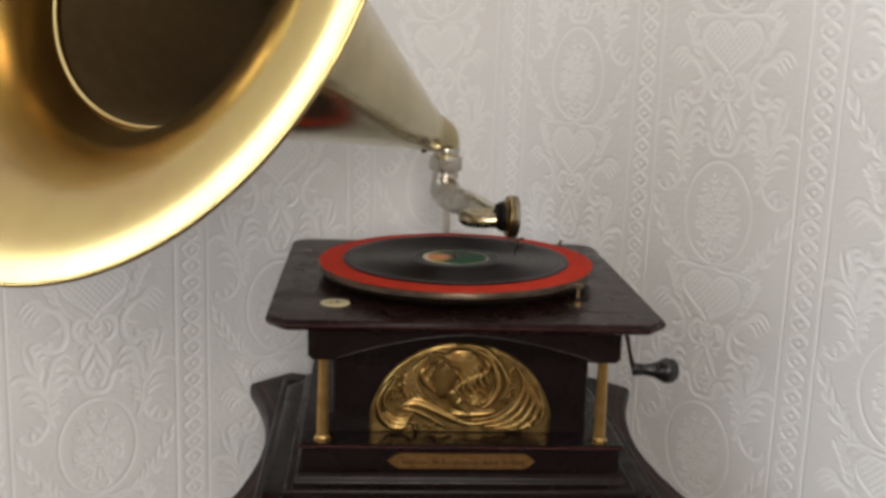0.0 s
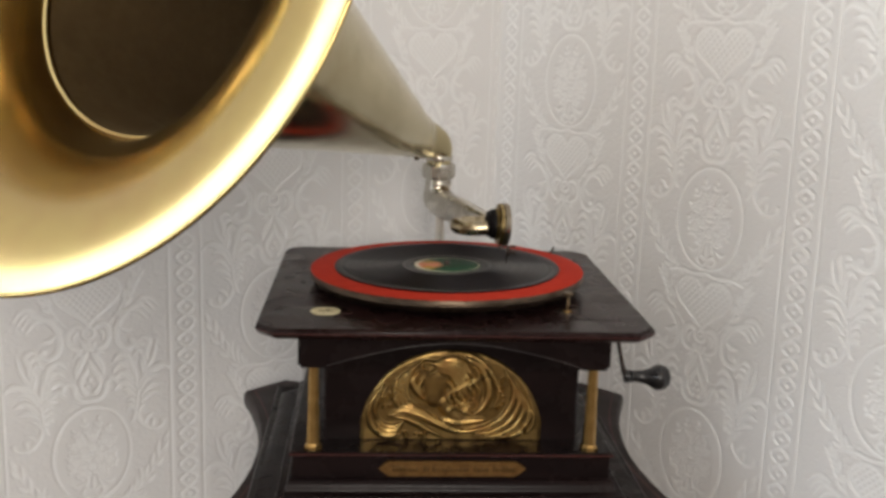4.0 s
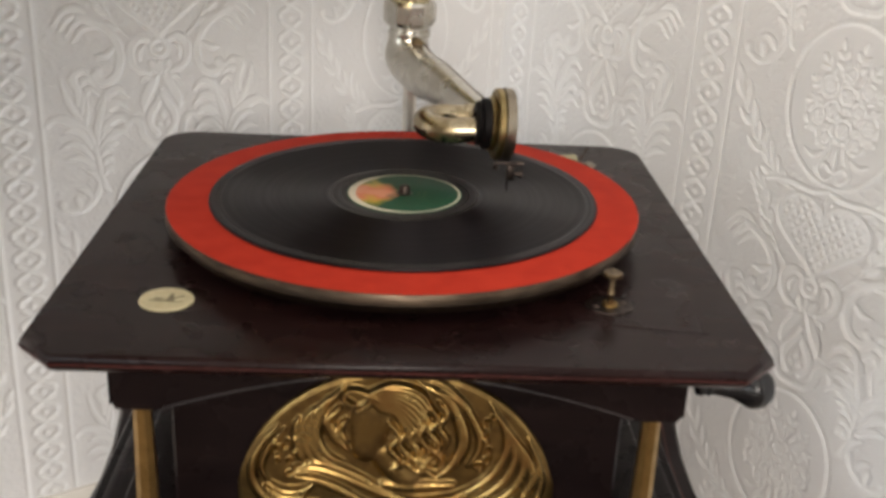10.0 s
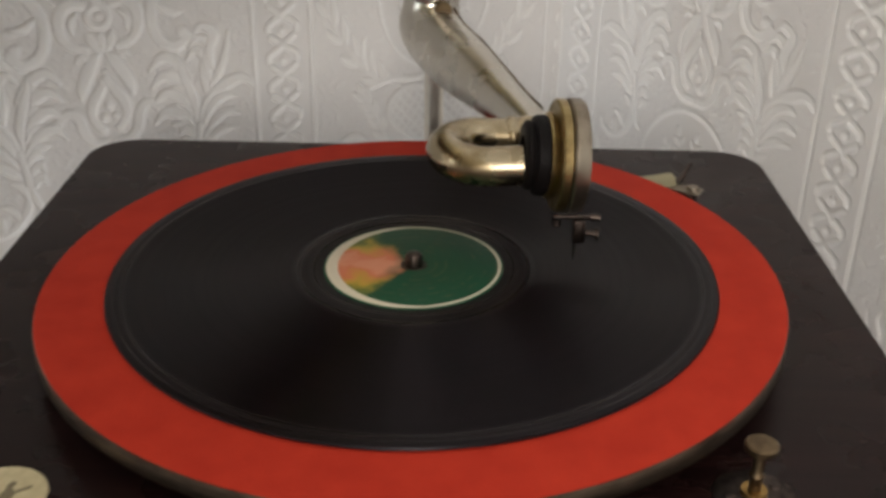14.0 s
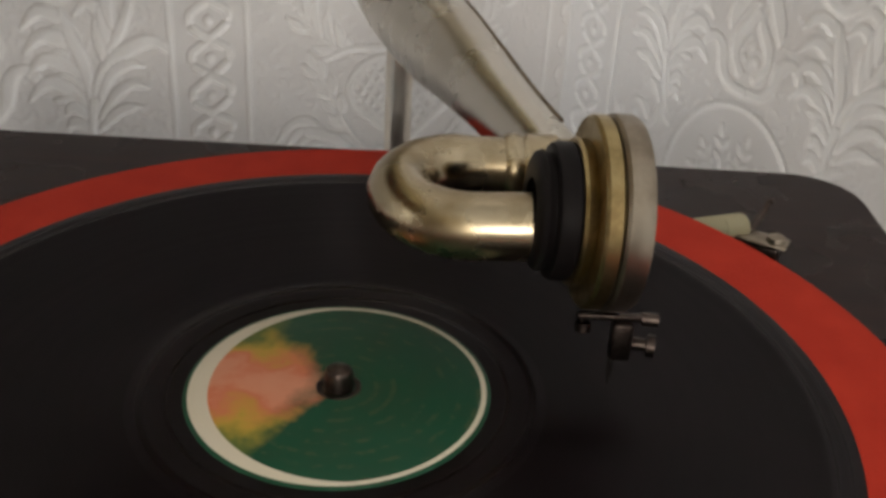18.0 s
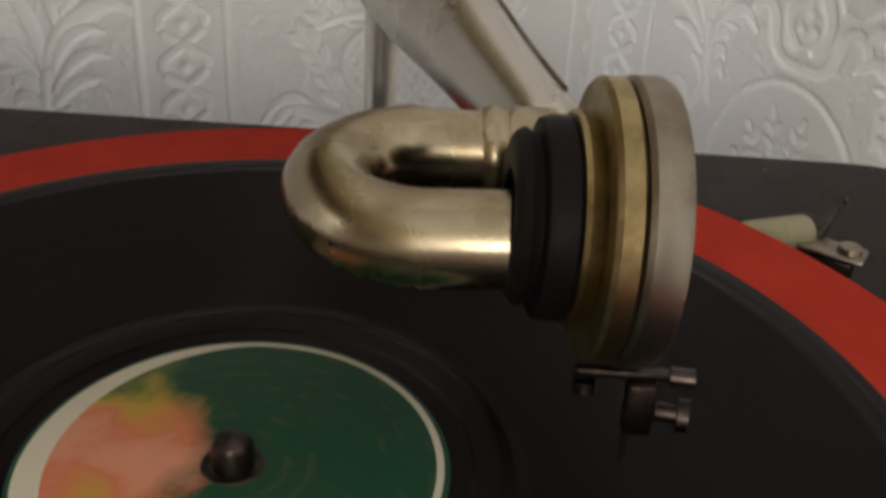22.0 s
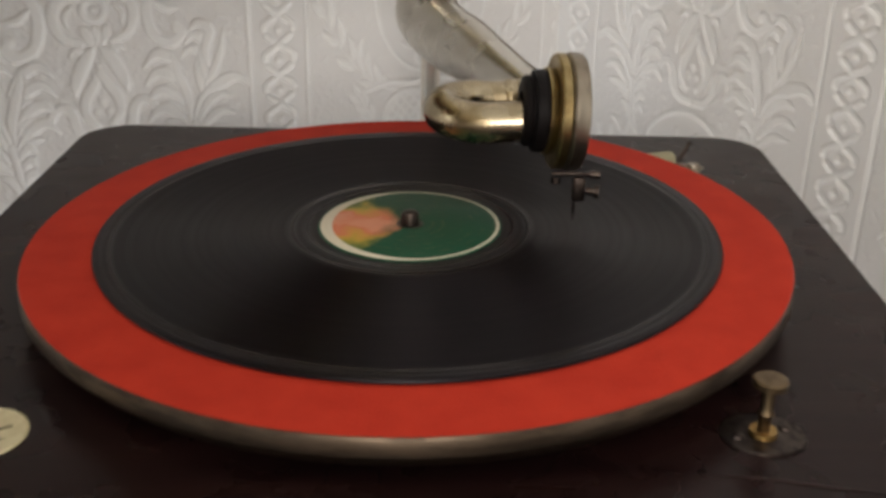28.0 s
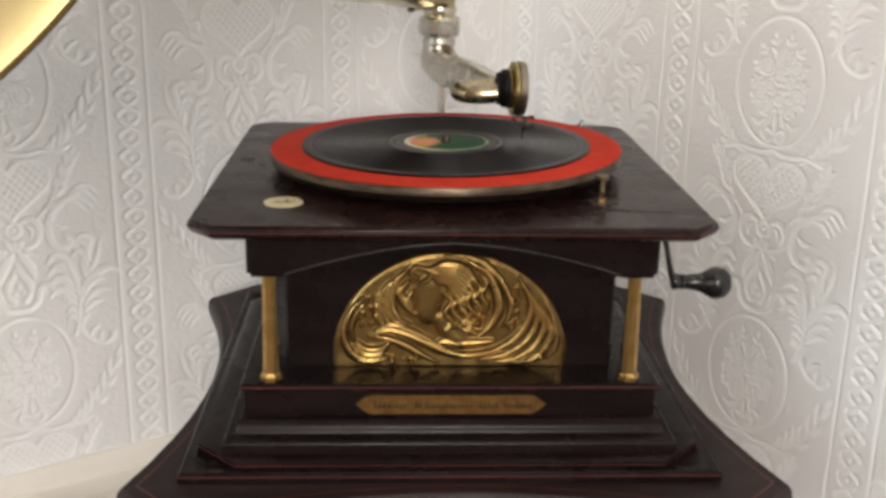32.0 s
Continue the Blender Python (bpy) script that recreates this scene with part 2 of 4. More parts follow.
# ---- shapes ----
def part(name, bm, material, parent=None, label="", smooth=35):
    me = bpy.data.meshes.new(name)
    bmesh.ops.recalc_face_normals(bm, faces=bm.faces)
    bm.to_mesh(me)
    bm.free()
    if smooth:
        me.polygons.foreach_set("use_smooth", [True] * len(me.polygons))
        me.set_sharp_from_angle(angle=radians(smooth))
    me.materials.append(material)
    ob = new(name, me)
    if parent:
        ob.parent = parent
    if label:
        ob["label"] = label
    return ob


def thing(name, label, category, group="", at=(0, 0, 0)):
    ob = new(name)
    ob.empty_display_size = 0.02
    ob.location = at
    return tagged(ob, label, category, group)


def box(x0, x1, y0, y1, z0, z1, bevel=0.0, m=None):
    bm = bmesh.new()
    bmesh.ops.create_cube(bm, size=1)
    for v in bm.verts:
        v.co = Vector(((x0 + x1) / 2 + v.co.x * (x1 - x0), (y0 + y1) / 2 + v.co.y * (y1 - y0), (z0 + z1) / 2 + v.co.z * (z1 - z0)))
    if bevel:
        bmesh.ops.bevel(bm, geom=bm.edges[:], offset=bevel, segments=2, affect="EDGES", profile=0.5)
    if m:
        bm.transform(m)
    return bm


def axis_frame(at, way):
    """A pose whose z runs along way."""
    return Matrix.Translation(at) @ Vector(way).to_track_quat("Z", "Y").to_matrix().to_4x4()


def lathe(profile, seg=48, m=None, close=False):
    """Turns rows of (radius, height) round z; ends at radius 0 are closed by a fan."""
    bm = bmesh.new()
    rings = []
    for r, z in profile:
        if r < 1e-6:
            rings.append([bm.verts.new((0, 0, z))])
        else:
            rings.append([bm.verts.new((r * math.cos(2 * math.pi * i / seg), r * math.sin(2 * math.pi * i / seg), z)) for i in range(seg)])
    pairs = list(zip(rings, rings[1:])) + ([(rings[-1], rings[0])] if close else [])
    for a, b in pairs:
        for i in range(seg):
            j = (i + 1) % seg
            f = [a[i % len(a)], a[j % len(a)], b[j % len(b)], b[i % len(b)]]
            f = list(dict.fromkeys(f))
            if len(f) > 2:
                bm.faces.new(f)
    if m:
        bm.transform(m)
    return bm


def glide(points, n):
    """A smooth run of n points (with radii) through the given ones."""
    pts = [np.array(p, float) for p in points]
    pts = [2 * pts[0] - pts[1]] + pts + [2 * pts[-1] - pts[-2]]
    out = []
    for i in range(n):
        s = i / (n - 1) * (len(pts) - 3)
        j = min(int(s), len(pts) - 4)
        u = s - j
        a, b, c, d = pts[j:j + 4]
        out.append(0.5 * ((2 * b) + (c - a) * u + (2 * a - 5 * b + 4 * c - d) * u * u + (3 * b - a - 3 * c + d) * u ** 3))
    return out


def tube(rows, seg=20, caps=True):
    """A round pipe through rows of (x, y, z, radius)."""
    bm = bmesh.new()
    ps = [Vector(r[:3]) for r in rows]
    side = None
    rings = []
    for i, p in enumerate(ps):
        way = (ps[min(i + 1, len(ps) - 1)] - ps[max(i - 1, 0)]).normalized()
        if side is None:
            side = way.orthogonal().normalized()
        side = (side - way * side.dot(way)).normalized()
        up = way.cross(side)
        r = rows[i][3]
        rings.append([bm.verts.new(p + (side * math.cos(2 * math.pi * k / seg) + up * math.sin(2 * math.pi * k / seg)) * r) for k in range(seg)])
    for a, b in zip(rings, rings[1:]):
        for k in range(seg):
            bm.faces.new((a[k], a[(k + 1) % seg], b[(k + 1) % seg], b[k]))
    if caps:
        bm.faces.new(rings[0][::-1])
        bm.faces.new(rings[-1])
    return bm


def inset(poly, d):
    """The outline poly, counter-clockwise, moved inwards by d."""
    out = []
    n = len(poly)
    for i in range(n):
        a, b, c = Vector(poly[i - 1]), Vector(poly[i]), Vector(poly[(i + 1) % n])
        u, v = (b - a).normalized(), (c - b).normalized()
        nu, nv = Vector((-u.y, u.x)), Vector((-v.y, v.x))
        m = (nu + nv).normalized()
        out.append(b + m * (d / max(0.3, m.dot(nu))))
    return out


def prism(poly, steps, caps=True):
    """Stacks the outline at rows of (inset, z) and closes it: plates and mouldings."""
    bm = bmesh.new()
    rings = [[bm.verts.new((p.x, p.y, z)) for p in inset(poly, d)] for d, z in steps]
    n = len(poly)
    for a, b in zip(rings, rings[1:]):
        for i in range(n):
            bm.faces.new((a[i], a[(i + 1) % n], b[(i + 1) % n], b[i]))
    if caps:
        bm.faces.new(rings[0][::-1])
        bm.faces.new(rings[-1])
    return bm


def rect(hx, y0, y1):
    return [(-hx, y0), (hx, y0), (hx, y1), (-hx, y1)]


def cut_square(hx, y0, y1, c):
    return [(-hx + c, y0), (hx - c, y0), (hx, y0 + c), (hx, y1 - c), (hx - c, y1), (-hx + c, y1), (-hx, y1 - c), (-hx, y0 + c)]


# ---- relief drawing: heights on a grid ----
class Relief:
    def __init__(self, w, h, step, x0=0.0, y0=0.0, wrap=False):
        self.nx, self.ny, self.step, self.x0, self.y0, self.wrap = round(w / step), round(h / step), step, x0, y0, wrap
        self.z = np.zeros((self.ny, self.nx))

    def dab(self, x, y, r, h, power=0.5):
        """Presses up a round boss."""
        k = self.step
        cx, cy, rr = (x - self.x0) / k, (y - self.y0) / k, r / k
        ix = np.arange(math.floor(cx - rr), math.ceil(cx + rr) + 1)
        iy = np.arange(math.floor(cy - rr), math.ceil(cy + rr) + 1)
        if self.wrap:
            jx, jy = ix % self.nx, iy % self.ny
        else:
            ix, iy = ix[(ix >= 0) & (ix < self.nx)], iy[(iy >= 0) & (iy < self.ny)]
            jx, jy = ix, iy
        if not len(ix) or not len(iy):
            return
        d2 = ((ix[None, :] - cx) ** 2 + (iy[:, None] - cy) ** 2) / (rr * rr)
        v = h * np.clip(1 - d2, 0, 1) ** power
        sub = np.ix_(jy, jx)
        self.z[sub] = np.maximum(self.z[sub], v)

    def stroke(self, pts, w0, w1, h, belly=0.0, h1=None):
        """A raised stroke along a smooth curve; its half width runs from w0 to w1 with a belly between."""
        run = glide(pts, max(8, int(sum(math.dist(a, b) for a, b in zip(pts, pts[1:])) / (self.step * 1.2))))
        for i, p in enumerate(run):
            u = i / (len(run) - 1)
            self.dab(p[0], p[1], max(self.step * 0.9, w0 + (w1 - w0) * u + belly * math.sin(math.pi * u)), h if h1 is None else h + (h1 - h) * u)

    def lobe(self, pts, w, h, blunt=0.0):
        """A leaf lobe that lies over what is under it, with a groove round its edge; half width w, pointed unless blunt."""
        k = self.step
        run = np.array(glide(pts, 14))
        u = np.linspace(0, 1, len(run))
        half = w * np.maximum(blunt, np.clip(np.sin(np.pi * np.clip(u * 0.86 + 0.12, 0, 1)), 0.16, 1) ** 0.75)
        rx = np.interp(np.linspace(0, 13, 40), np.arange(len(run)) * 13 / (len(run) - 1), run[:, 0])
        ry_ = np.interp(np.linspace(0, 13, 40), np.arange(len(run)) * 13 / (len(run) - 1), run[:, 1])
        hw = np.interp(np.linspace(0, 1, 40), u, half)
        ix = np.arange(math.floor((rx.min() - w - self.x0) / k) - 1, math.ceil((rx.max() + w - self.x0) / k) + 2)
        iy = np.arange(math.floor((ry_.min() - w - self.y0) / k) - 1, math.ceil((ry_.max() + w - self.y0) / k) + 2)
        X, Y = self.x0 + ix * k, self.y0 + iy * k
        q = np.sqrt((X[None, :, None] - rx) ** 2 + (Y[:, None, None] - ry_) ** 2) / hw
        q = q.min(2)
        sub = np.ix_(iy % self.ny, ix % self.nx)
        v = h * np.sqrt(np.clip(1.7 * (1 - q * q), 0, 1))
        old = self.z[sub]
        self.z[sub] = np.where(q < 1.0, np.maximum(v, old * 0.25), np.where(q < 1.0 + 0.0008 / w, old * 0.45, old))

    def both_lobe(self, pts, *a):
        self.lobe(pts, *a)
        self.lobe([(-x, y) for x, y in pts], *a)

    def both_dab(self, x, y, *a):
        self.dab(x, y, *a)
        self.dab(-x, y, *a)

    def both(self, pts, *a, **k):
        self.stroke(pts, *a, **k)
        self.stroke([(-x, y) for x, y in pts], *a, **k)


TW, TH = 0.265, 0.3135      # one panel of the pattern with its band: width, and height of the repeat


def wallpaper_tile():
    """One panel, its middle at x 0 with the oval's middle at y 0; the braided band lies at the seam."""
    t = Relief(TW, TH, 0.0008, -TW / 2, -TH / 2, True)
    rng = random.Random(7)
    yy, xx = np.mgrid[0:t.ny, 0:t.nx] * 0.0008
    xx, yy = xx - TW / 2, yy - TH / 2
    H = 0.00115

    def frond(spine, lobes, w):
        """A leaf: lobes fold off a curved spine, each laid over the one before; (place, turn, length, bend)."""
        run = glide(spine, 40)
        for f, turn, ln, bend in lobes:
            k = min(38, int(f * 39))
            p, q = run[k], run[k + 1]
            a = math.atan2(q[1] - p[1], q[0] - p[0]) + turn
            ln *= 1.3
            pts = [(p[0], p[1])]
            for _ in range(5):
                pts.append((pts[-1][0] + ln / 5 * math.cos(a), pts[-1][1] + ln / 5 * math.sin(a)))
                a += bend / 5
            t.both_lobe(pts, w * 1.25, H)
        t.both_lobe(spine, w * 0.62, H, 0.8)

    # oval frame, a corded ring
    for i in range(300):
        a = 2 * math.pi * i / 300
        t.dab(0.051 * math.cos(a), 0.002 + 0.0645 * math.sin(a), 0.0024, 0.0007)
    for i in range(92):
        a = 2 * math.pi * i / 92
        t.dab(0.051 * math.cos(a), 0.002 + 0.0645 * math.sin(a), 0.0023, 0.0013)
    # posy: leafy twigs round it, a close bunch of blossoms, ribbon and stems
    for a in (-2.1, -1.6, -1.15, -0.7, -0.25, 0.25, 0.7, 1.15, 1.6, 2.1):
        r0, r1 = 0.018, 0.037 + 0.004 * math.cos(2 * a)
        x, y = 0.9 * r1 * math.sin(a), 0.002 + 1.12 * r1 * math.cos(a)
        t.stroke([(x * r0 / r1, 0.002 + (y - 0.002) * r0 / r1), (x, y)], 0.0010, 0.0008, 0.0008)
        for f in (0.66, 0.85):
            for sd in (-1, 1):
                b = math.pi / 2 - a + sd * 0.8
                px_, py_ = x * f, 0.002 + (y - 0.002) * f
                t.lobe([(px_, py_), (px_ + 0.0075 * math.cos(b), py_ + 0.0075 * math.sin(b))], 0.0024, 0.0010)
        t.lobe([(x, y), (x * 1.16, 0.002 + (y - 0.002) * 1.16)], 0.0024, 0.0010)
    for x, y, r in ((-0.022, -0.010, 0.011), (0.022, -0.008, 0.011), (0.0, 0.010, 0.011), (0.001, -0.016, 0.011), (-0.016, 0.016, 0.009), (0.017, 0.017, 0.009), (-0.011, -0.002, 0.008), (0.012, 0.001, 0.008), (-0.013, -0.025, 0.008), (0.014, -0.024, 0.008), (0.0, 0.028, 0.007)):
        for ring_r, n, off in ((0.78, 6, rng.random()), (0.32, 4, rng.random())):
            for q in range(n):
                b = (q + off) * 2 * math.pi / n
                c0, s0 = math.cos(b), math.sin(b)
                t.lobe([(x + r * ring_r * c0 - r * 0.34 * s0, y + r * ring_r * s0 + r * 0.34 * c0), (x + r * ring_r * 1.14 * c0, y + r * ring_r * 1.14 * s0), (x + r * ring_r * c0 + r * 0.34 * s0, y + r * ring_r * s0 - r * 0.34 * c0)], r * 0.24, 0.0011)
        t.dab(x, y, r * 0.2, 0.0013)
    for x in (-0.010, 0.0, 0.010):
        t.lobe([(x * 0.6, -0.030), (x, -0.040), (x * 1.7, -0.050)], 0.0024, 0.0009)
    t.both_lobe([(0.001, -0.050), (0.009, -0.045), (0.014, -0.051), (0.007, -0.058), (0.001, -0.053)], 0.0024, 0.0010)
    t.both_lobe([(0.012, -0.036), (0.021, -0.041), (0.029, -0.037)], 0.0026, 0.0009)
    # garlands from the oval's foot, out and up beside it
    fol = [(0.26, 0.9, 0.012, -0.9), (0.40, 0.85, 0.015, -0.9), (0.54, 0.8, 0.017, -0.8), (0.68, 0.7, 0.018, -0.6), (0.82, 0.6, 0.018, -0.4), (0.34, -0.7, 0.013, 0.8), (0.52, -0.7, 0.014, 0.8), (0.70, -0.7, 0.013, 0.8), (0.88, -0.5, 0.012, 0.6), (0.98, 0.1, 0.012, -0.2)]
    frond([(0.006, -0.076), (0.034, -0.074), (0.058, -0.062), (0.076, -0.043), (0.090, -0.020), (0.100, 0.002)], fol, 0.0027)
    for d in range(3):
        t.both_lobe([(0.062 - 0.008 * d, -0.058 - 0.005 * d), (0.066 - 0.008 * d, -0.044 - 0.007 * d), (0.064 - 0.006 * d, -0.032 - 0.010 * d)], 0.0030, H)
    t.both_lobe([(0.0, -0.066), (0.018, -0.070), (0.036, -0.068), (0.052, -0.070), (0.068, -0.076)], 0.0026, H, 0.8)
    # large latticed heart
    heart = []
    for i in range(140):
        a = 2 * math.pi * i / 140
        heart.append((0.00268 * 16 * math.sin(a) ** 3, -0.103 + 0.00225 * (13 * math.cos(a) - 5 * math.cos(2 * a) - 2 * math.cos(3 * a) - math.cos(4 * a))))
    inside = np.zeros_like(t.z, bool)
    for r in np.linspace(0.02, 0.95, 46):
        for p in heart:
            j, i = int(((-0.103 + (p[1] + 0.103) * r) + TH / 2) / 0.0008) % t.ny, int((p[0] * r + TW / 2) / 0.0008)
            inside[max(0, j - 1):j + 2, max(0, i - 1):i + 2] = True
    up_, dn_ = xx + yy * 0.72, xx - yy * 0.95
    lat = np.abs(np.sin(up_ * math.pi / 0.0080)) ** 2.5
    lat2 = np.abs(np.sin(dn_ * math.pi / 0.0090)) ** 2.5
    t.z = np.where(inside, np.maximum(lat, lat2) * 0.0011, t.z)
    for p in heart:
        t.dab(*p, 0.0030, 0.0012)
    # feathered sprays that hug the heart
    up = [(f, -0.75, 0.014 - 0.003 * f, 0.7) for f in (0.20, 0.34, 0.48, 0.62, 0.76, 0.9)]
    frond([(0.026, -0.140), (0.040, -0.124), (0.051, -0.104), (0.058, -0.090), (0.066, -0.076)], up + [(0.45, 0.6, 0.009, -0.6), (0.66, 0.6, 0.010, -0.6), (0.86, 0.55, 0.010, -0.5), (0.99, 0.0, 0.009, 0.2)], 0.0027)
    # under it: a ring between two crescents, a cup, two drooping leaves
    t.both_lobe([(0.010, -0.141), (0.018, -0.139), (0.025, -0.145), (0.027, -0.155), (0.022, -0.166), (0.011, -0.171)], 0.0046, H, 0.7)
    t.both_lobe([(0.014, -0.146), (0.019, -0.152), (0.018, -0.160)], 0.0024, H)
    for i in range(44):
        a = 2 * math.pi * i / 44
        t.dab(0.0074 * math.cos(a), -0.149 + 0.0072 * math.sin(a), 0.0027, 0.0012)
    t.dab(0, -0.149, 0.0028, 0.0011)
    for x in (-0.0072, 0.0, 0.0072):
        t.lobe([(x * 0.45, -0.172), (x * 0.9, -0.165), (x * 1.1, -0.160)], 0.0036, H)
    t.both_lobe([(0.002, -0.174), (0.009, -0.177), (0.015, -0.175), (0.019, -0.179)], 0.0026, H)
    t.both_lobe([(0.004, -0.176), (0.010, -0.184), (0.016, -0.196), (0.018, -0.205)], 0.0052, H)
    t.dab(0, -0.1875, 0.0026, 0.0012)
    # pointed bud over the next oval, with a trefoil in it, between two beaked scrolls
    t.both_lobe([(0.0005, -0.192), (0.005, -0.200), (0.011, -0.209), (0.012, -0.219), (0.006, -0.228)], 0.0042, H, 0.8)
    for x, y in ((0.0, -0.211), (-0.0042, -0.219), (0.0042, -0.219)):
        t.dab(x, y, 0.0033, 0.0011)
    t.both_lobe([(0.002, -0.238), (0.012, -0.237), (0.019, -0.229), (0.021, -0.219), (0.027, -0.213), (0.034, -0.216), (0.037, -0.223)], 0.0042, H, 0.8)
    # great scrolls with a knob, and the plume that falls outward from each
    for k in range(4):
        f = k / 3
        x, y = 0.043 + 0.016 * f, -0.136 + 0.013 * f
        t.both_lobe([(x, y), (x + 0.012, y + 0.010 + 0.002 * f), (x + 0.024, y + 0.009 + 0.002 * f), (x + 0.035, y - 0.003 + 0.002 * f)], 0.0036, H)
    t.both_lobe([(0.070, -0.118), (0.050, -0.127), (0.039, -0.141), (0.036, -0.156), (0.041, -0.171), (0.052, -0.176), (0.061, -0.170)], 0.0046, H, 0.9)
    t.both_dab(0.0570, -0.1660, 0.0048, 0.0013)
    t.both_lobe([(0.041, -0.146), (0.049, -0.152), (0.058, -0.152)], 0.0030, H)
    # standing plants: two spears, leaves that droop to each side, one long arching leaf
    for y in (-0.184, -0.197, -0.210, -0.223):
        t.both_lobe([(0.060, y - 0.016), (0.050, y - 0.003), (0.040, y + 0.001), (0.031, y - 0.007)], 0.0044, H)
        t.both_lobe([(0.059, y - 0.018), (0.051, y - 0.010), (0.043, y - 0.009)], 0.0028, H)
    t.both_lobe([(0.063, -0.236), (0.061, -0.216), (0.055, -0.198), (0.051, -0.183)], 0.0038, H)
    t.both_lobe([(0.066, -0.226), (0.076, -0.208), (0.086, -0.189), (0.091, -0.168)], 0.0034, H)
    for d, (x, y) in enumerate(((0.071, -0.212), (0.074, -0.203), (0.077, -0.195))):
        t.both_lobe([(x, y), (x - 0.001, y + 0.013), (x + 0.001 + 0.001 * d, y + 0.025), (x - 0.006, y + 0.031), (x - 0.013, y + 0.025)], 0.0040, H)
    t.both_lobe([(0.064, -0.240), (0.070, -0.223), (0.083, -0.210), (0.098, -0.205), (0.110, -0.213)], 0.0052, H, 0.5)
    t.both_lobe([(0.066, -0.238), (0.075, -0.222), (0.085, -0.217), (0.093, -0.219)], 0.0036, H)
    t.both_lobe([(0.067, -0.246), (0.077, -0.233), (0.086, -0.229), (0.095, -0.232)], 0.0036, H)
    t.both_lobe([(0.067, -0.252), (0.078, -0.243), (0.090, -0.242)], 0.0036, H)
    for k in range(3):
        t.both_lobe([(0.061, -0.245 - 0.009 * k), (0.053, -0.237 - 0.009 * k), (0.049, -0.240 - 0.010 * k)], 0.0034, H)
    # their stems run down beside the next oval and end in a hook
    t.both_lobe([(0.064, -0.236), (0.061, -0.258), (0.064, -0.275), (0.074, -0.288), (0.087, -0.293), (0.097, -0.288)], 0.0034, H, 0.8)
    t.both_dab(0.0975, -0.2840, 0.0044, 0.0012)
    for x, y, dx, dy in ((0.063, -0.268, 0.011, 0.013), (0.071, -0.282, 0.012, 0.011), (0.060, -0.262, -0.007, -0.016), (0.082, -0.291, 0.003, 0.012)):
        t.both_lobe([(x, y), (x + dx * 0.4, y + dy * 0.7), (x + dx, y + dy)], 0.0030, H)
    # pebbled ground everywhere but in the oval
    rs = np.random.RandomState(3)
    g = rs.rand(t.ny, t.nx)
    for _ in range(2):
        g = (g + np.roll(g, 1, 0) + np.roll(g, 1, 1) + np.roll(g, -1, 0) + np.roll(g, -1, 1)) / 5
    g = np.clip((g - g.mean()) / g.std(), -1.5, 2) * 0.00027
    oval = (xx / 0.05) ** 2 + ((yy - 0.002) / 0.0635) ** 2 < 1
    t.z = t.z + np.where(oval | inside, 0, g) * np.clip(1 - t.z / 0.0006, 0, 1)
    # the band at the seam: fillets, and a braid of two strands that pass over and under
    e = TW / 2 - np.abs(xx)
    t.z = np.where(e < 0.0255, 0.0, t.z)
    t.z = np.maximum(t.z, 0.0011 * np.sqrt(np.clip(1 - ((e - 0.0231) / 0.0019) ** 2, 0, 1)))
    n = 14
    for i in range(n):
        y0, dy = -TH / 2 + TH * i / n, TH / n
        for sd in ((-1, 1) if i % 2 else (1, -1)):
            t.lobe([(TW / 2 + sd * x, y0 + dy * (1 - f)) for x, f in ((0.0094, -0.02), (0.0056, 0.11), (0.0, 0.28), (-0.0060, 0.45), (-0.0110, 0.60), (-0.0116, 0.76))], 0.0027, H, 0.95)
        t.dab(TW / 2, y0 + dy * 0.20, 0.0032, 0.0012)
    return t.z


TILE = wallpaper_tile()


def sample(tile, u, v):
    """Heights at u, v in cells of the repeating tile, between the four nearest."""
    ny, nx = tile.shape
    i, j = np.floor(u).astype(int), np.floor(v).astype(int)
    fu, fv = u - i, v - j
    at = lambda a, b: tile[b % ny, a % nx]
    return (at(i, j) * (1 - fu) + at(i + 1, j) * fu) * (1 - fv) + (at(i, j + 1) * (1 - fu) + at(i + 1, j + 1) * fu) * fv


def sheet(name, co, nu, nv, material, smooth=True):
    """A grid mesh from an array of nu * nv places."""
    me = bpy.data.meshes.new(name)
    idx = np.arange(nu * nv).reshape(nv, nu)
    q = np.stack([idx[:-1, :-1], idx[:-1, 1:], idx[1:, 1:], idx[1:, :-1]], -1).reshape(-1, 4)
    me.vertices.add(nu * nv)
    me.vertices.foreach_set("co", co.astype(np.float32).ravel())
    me.loops.add(q.size)
    me.loops.foreach_set("vertex_index", q.astype(np.int32).ravel())
    me.polygons.add(len(q))
    me.polygons.foreach_set("loop_start", np.arange(0, q.size, 4, dtype=np.int32))
    me.polygons.foreach_set("use_smooth", np.ones(len(q), bool))
    me.update(calc_edges=True)
    me.materials.append(material)
    return new(name, me)


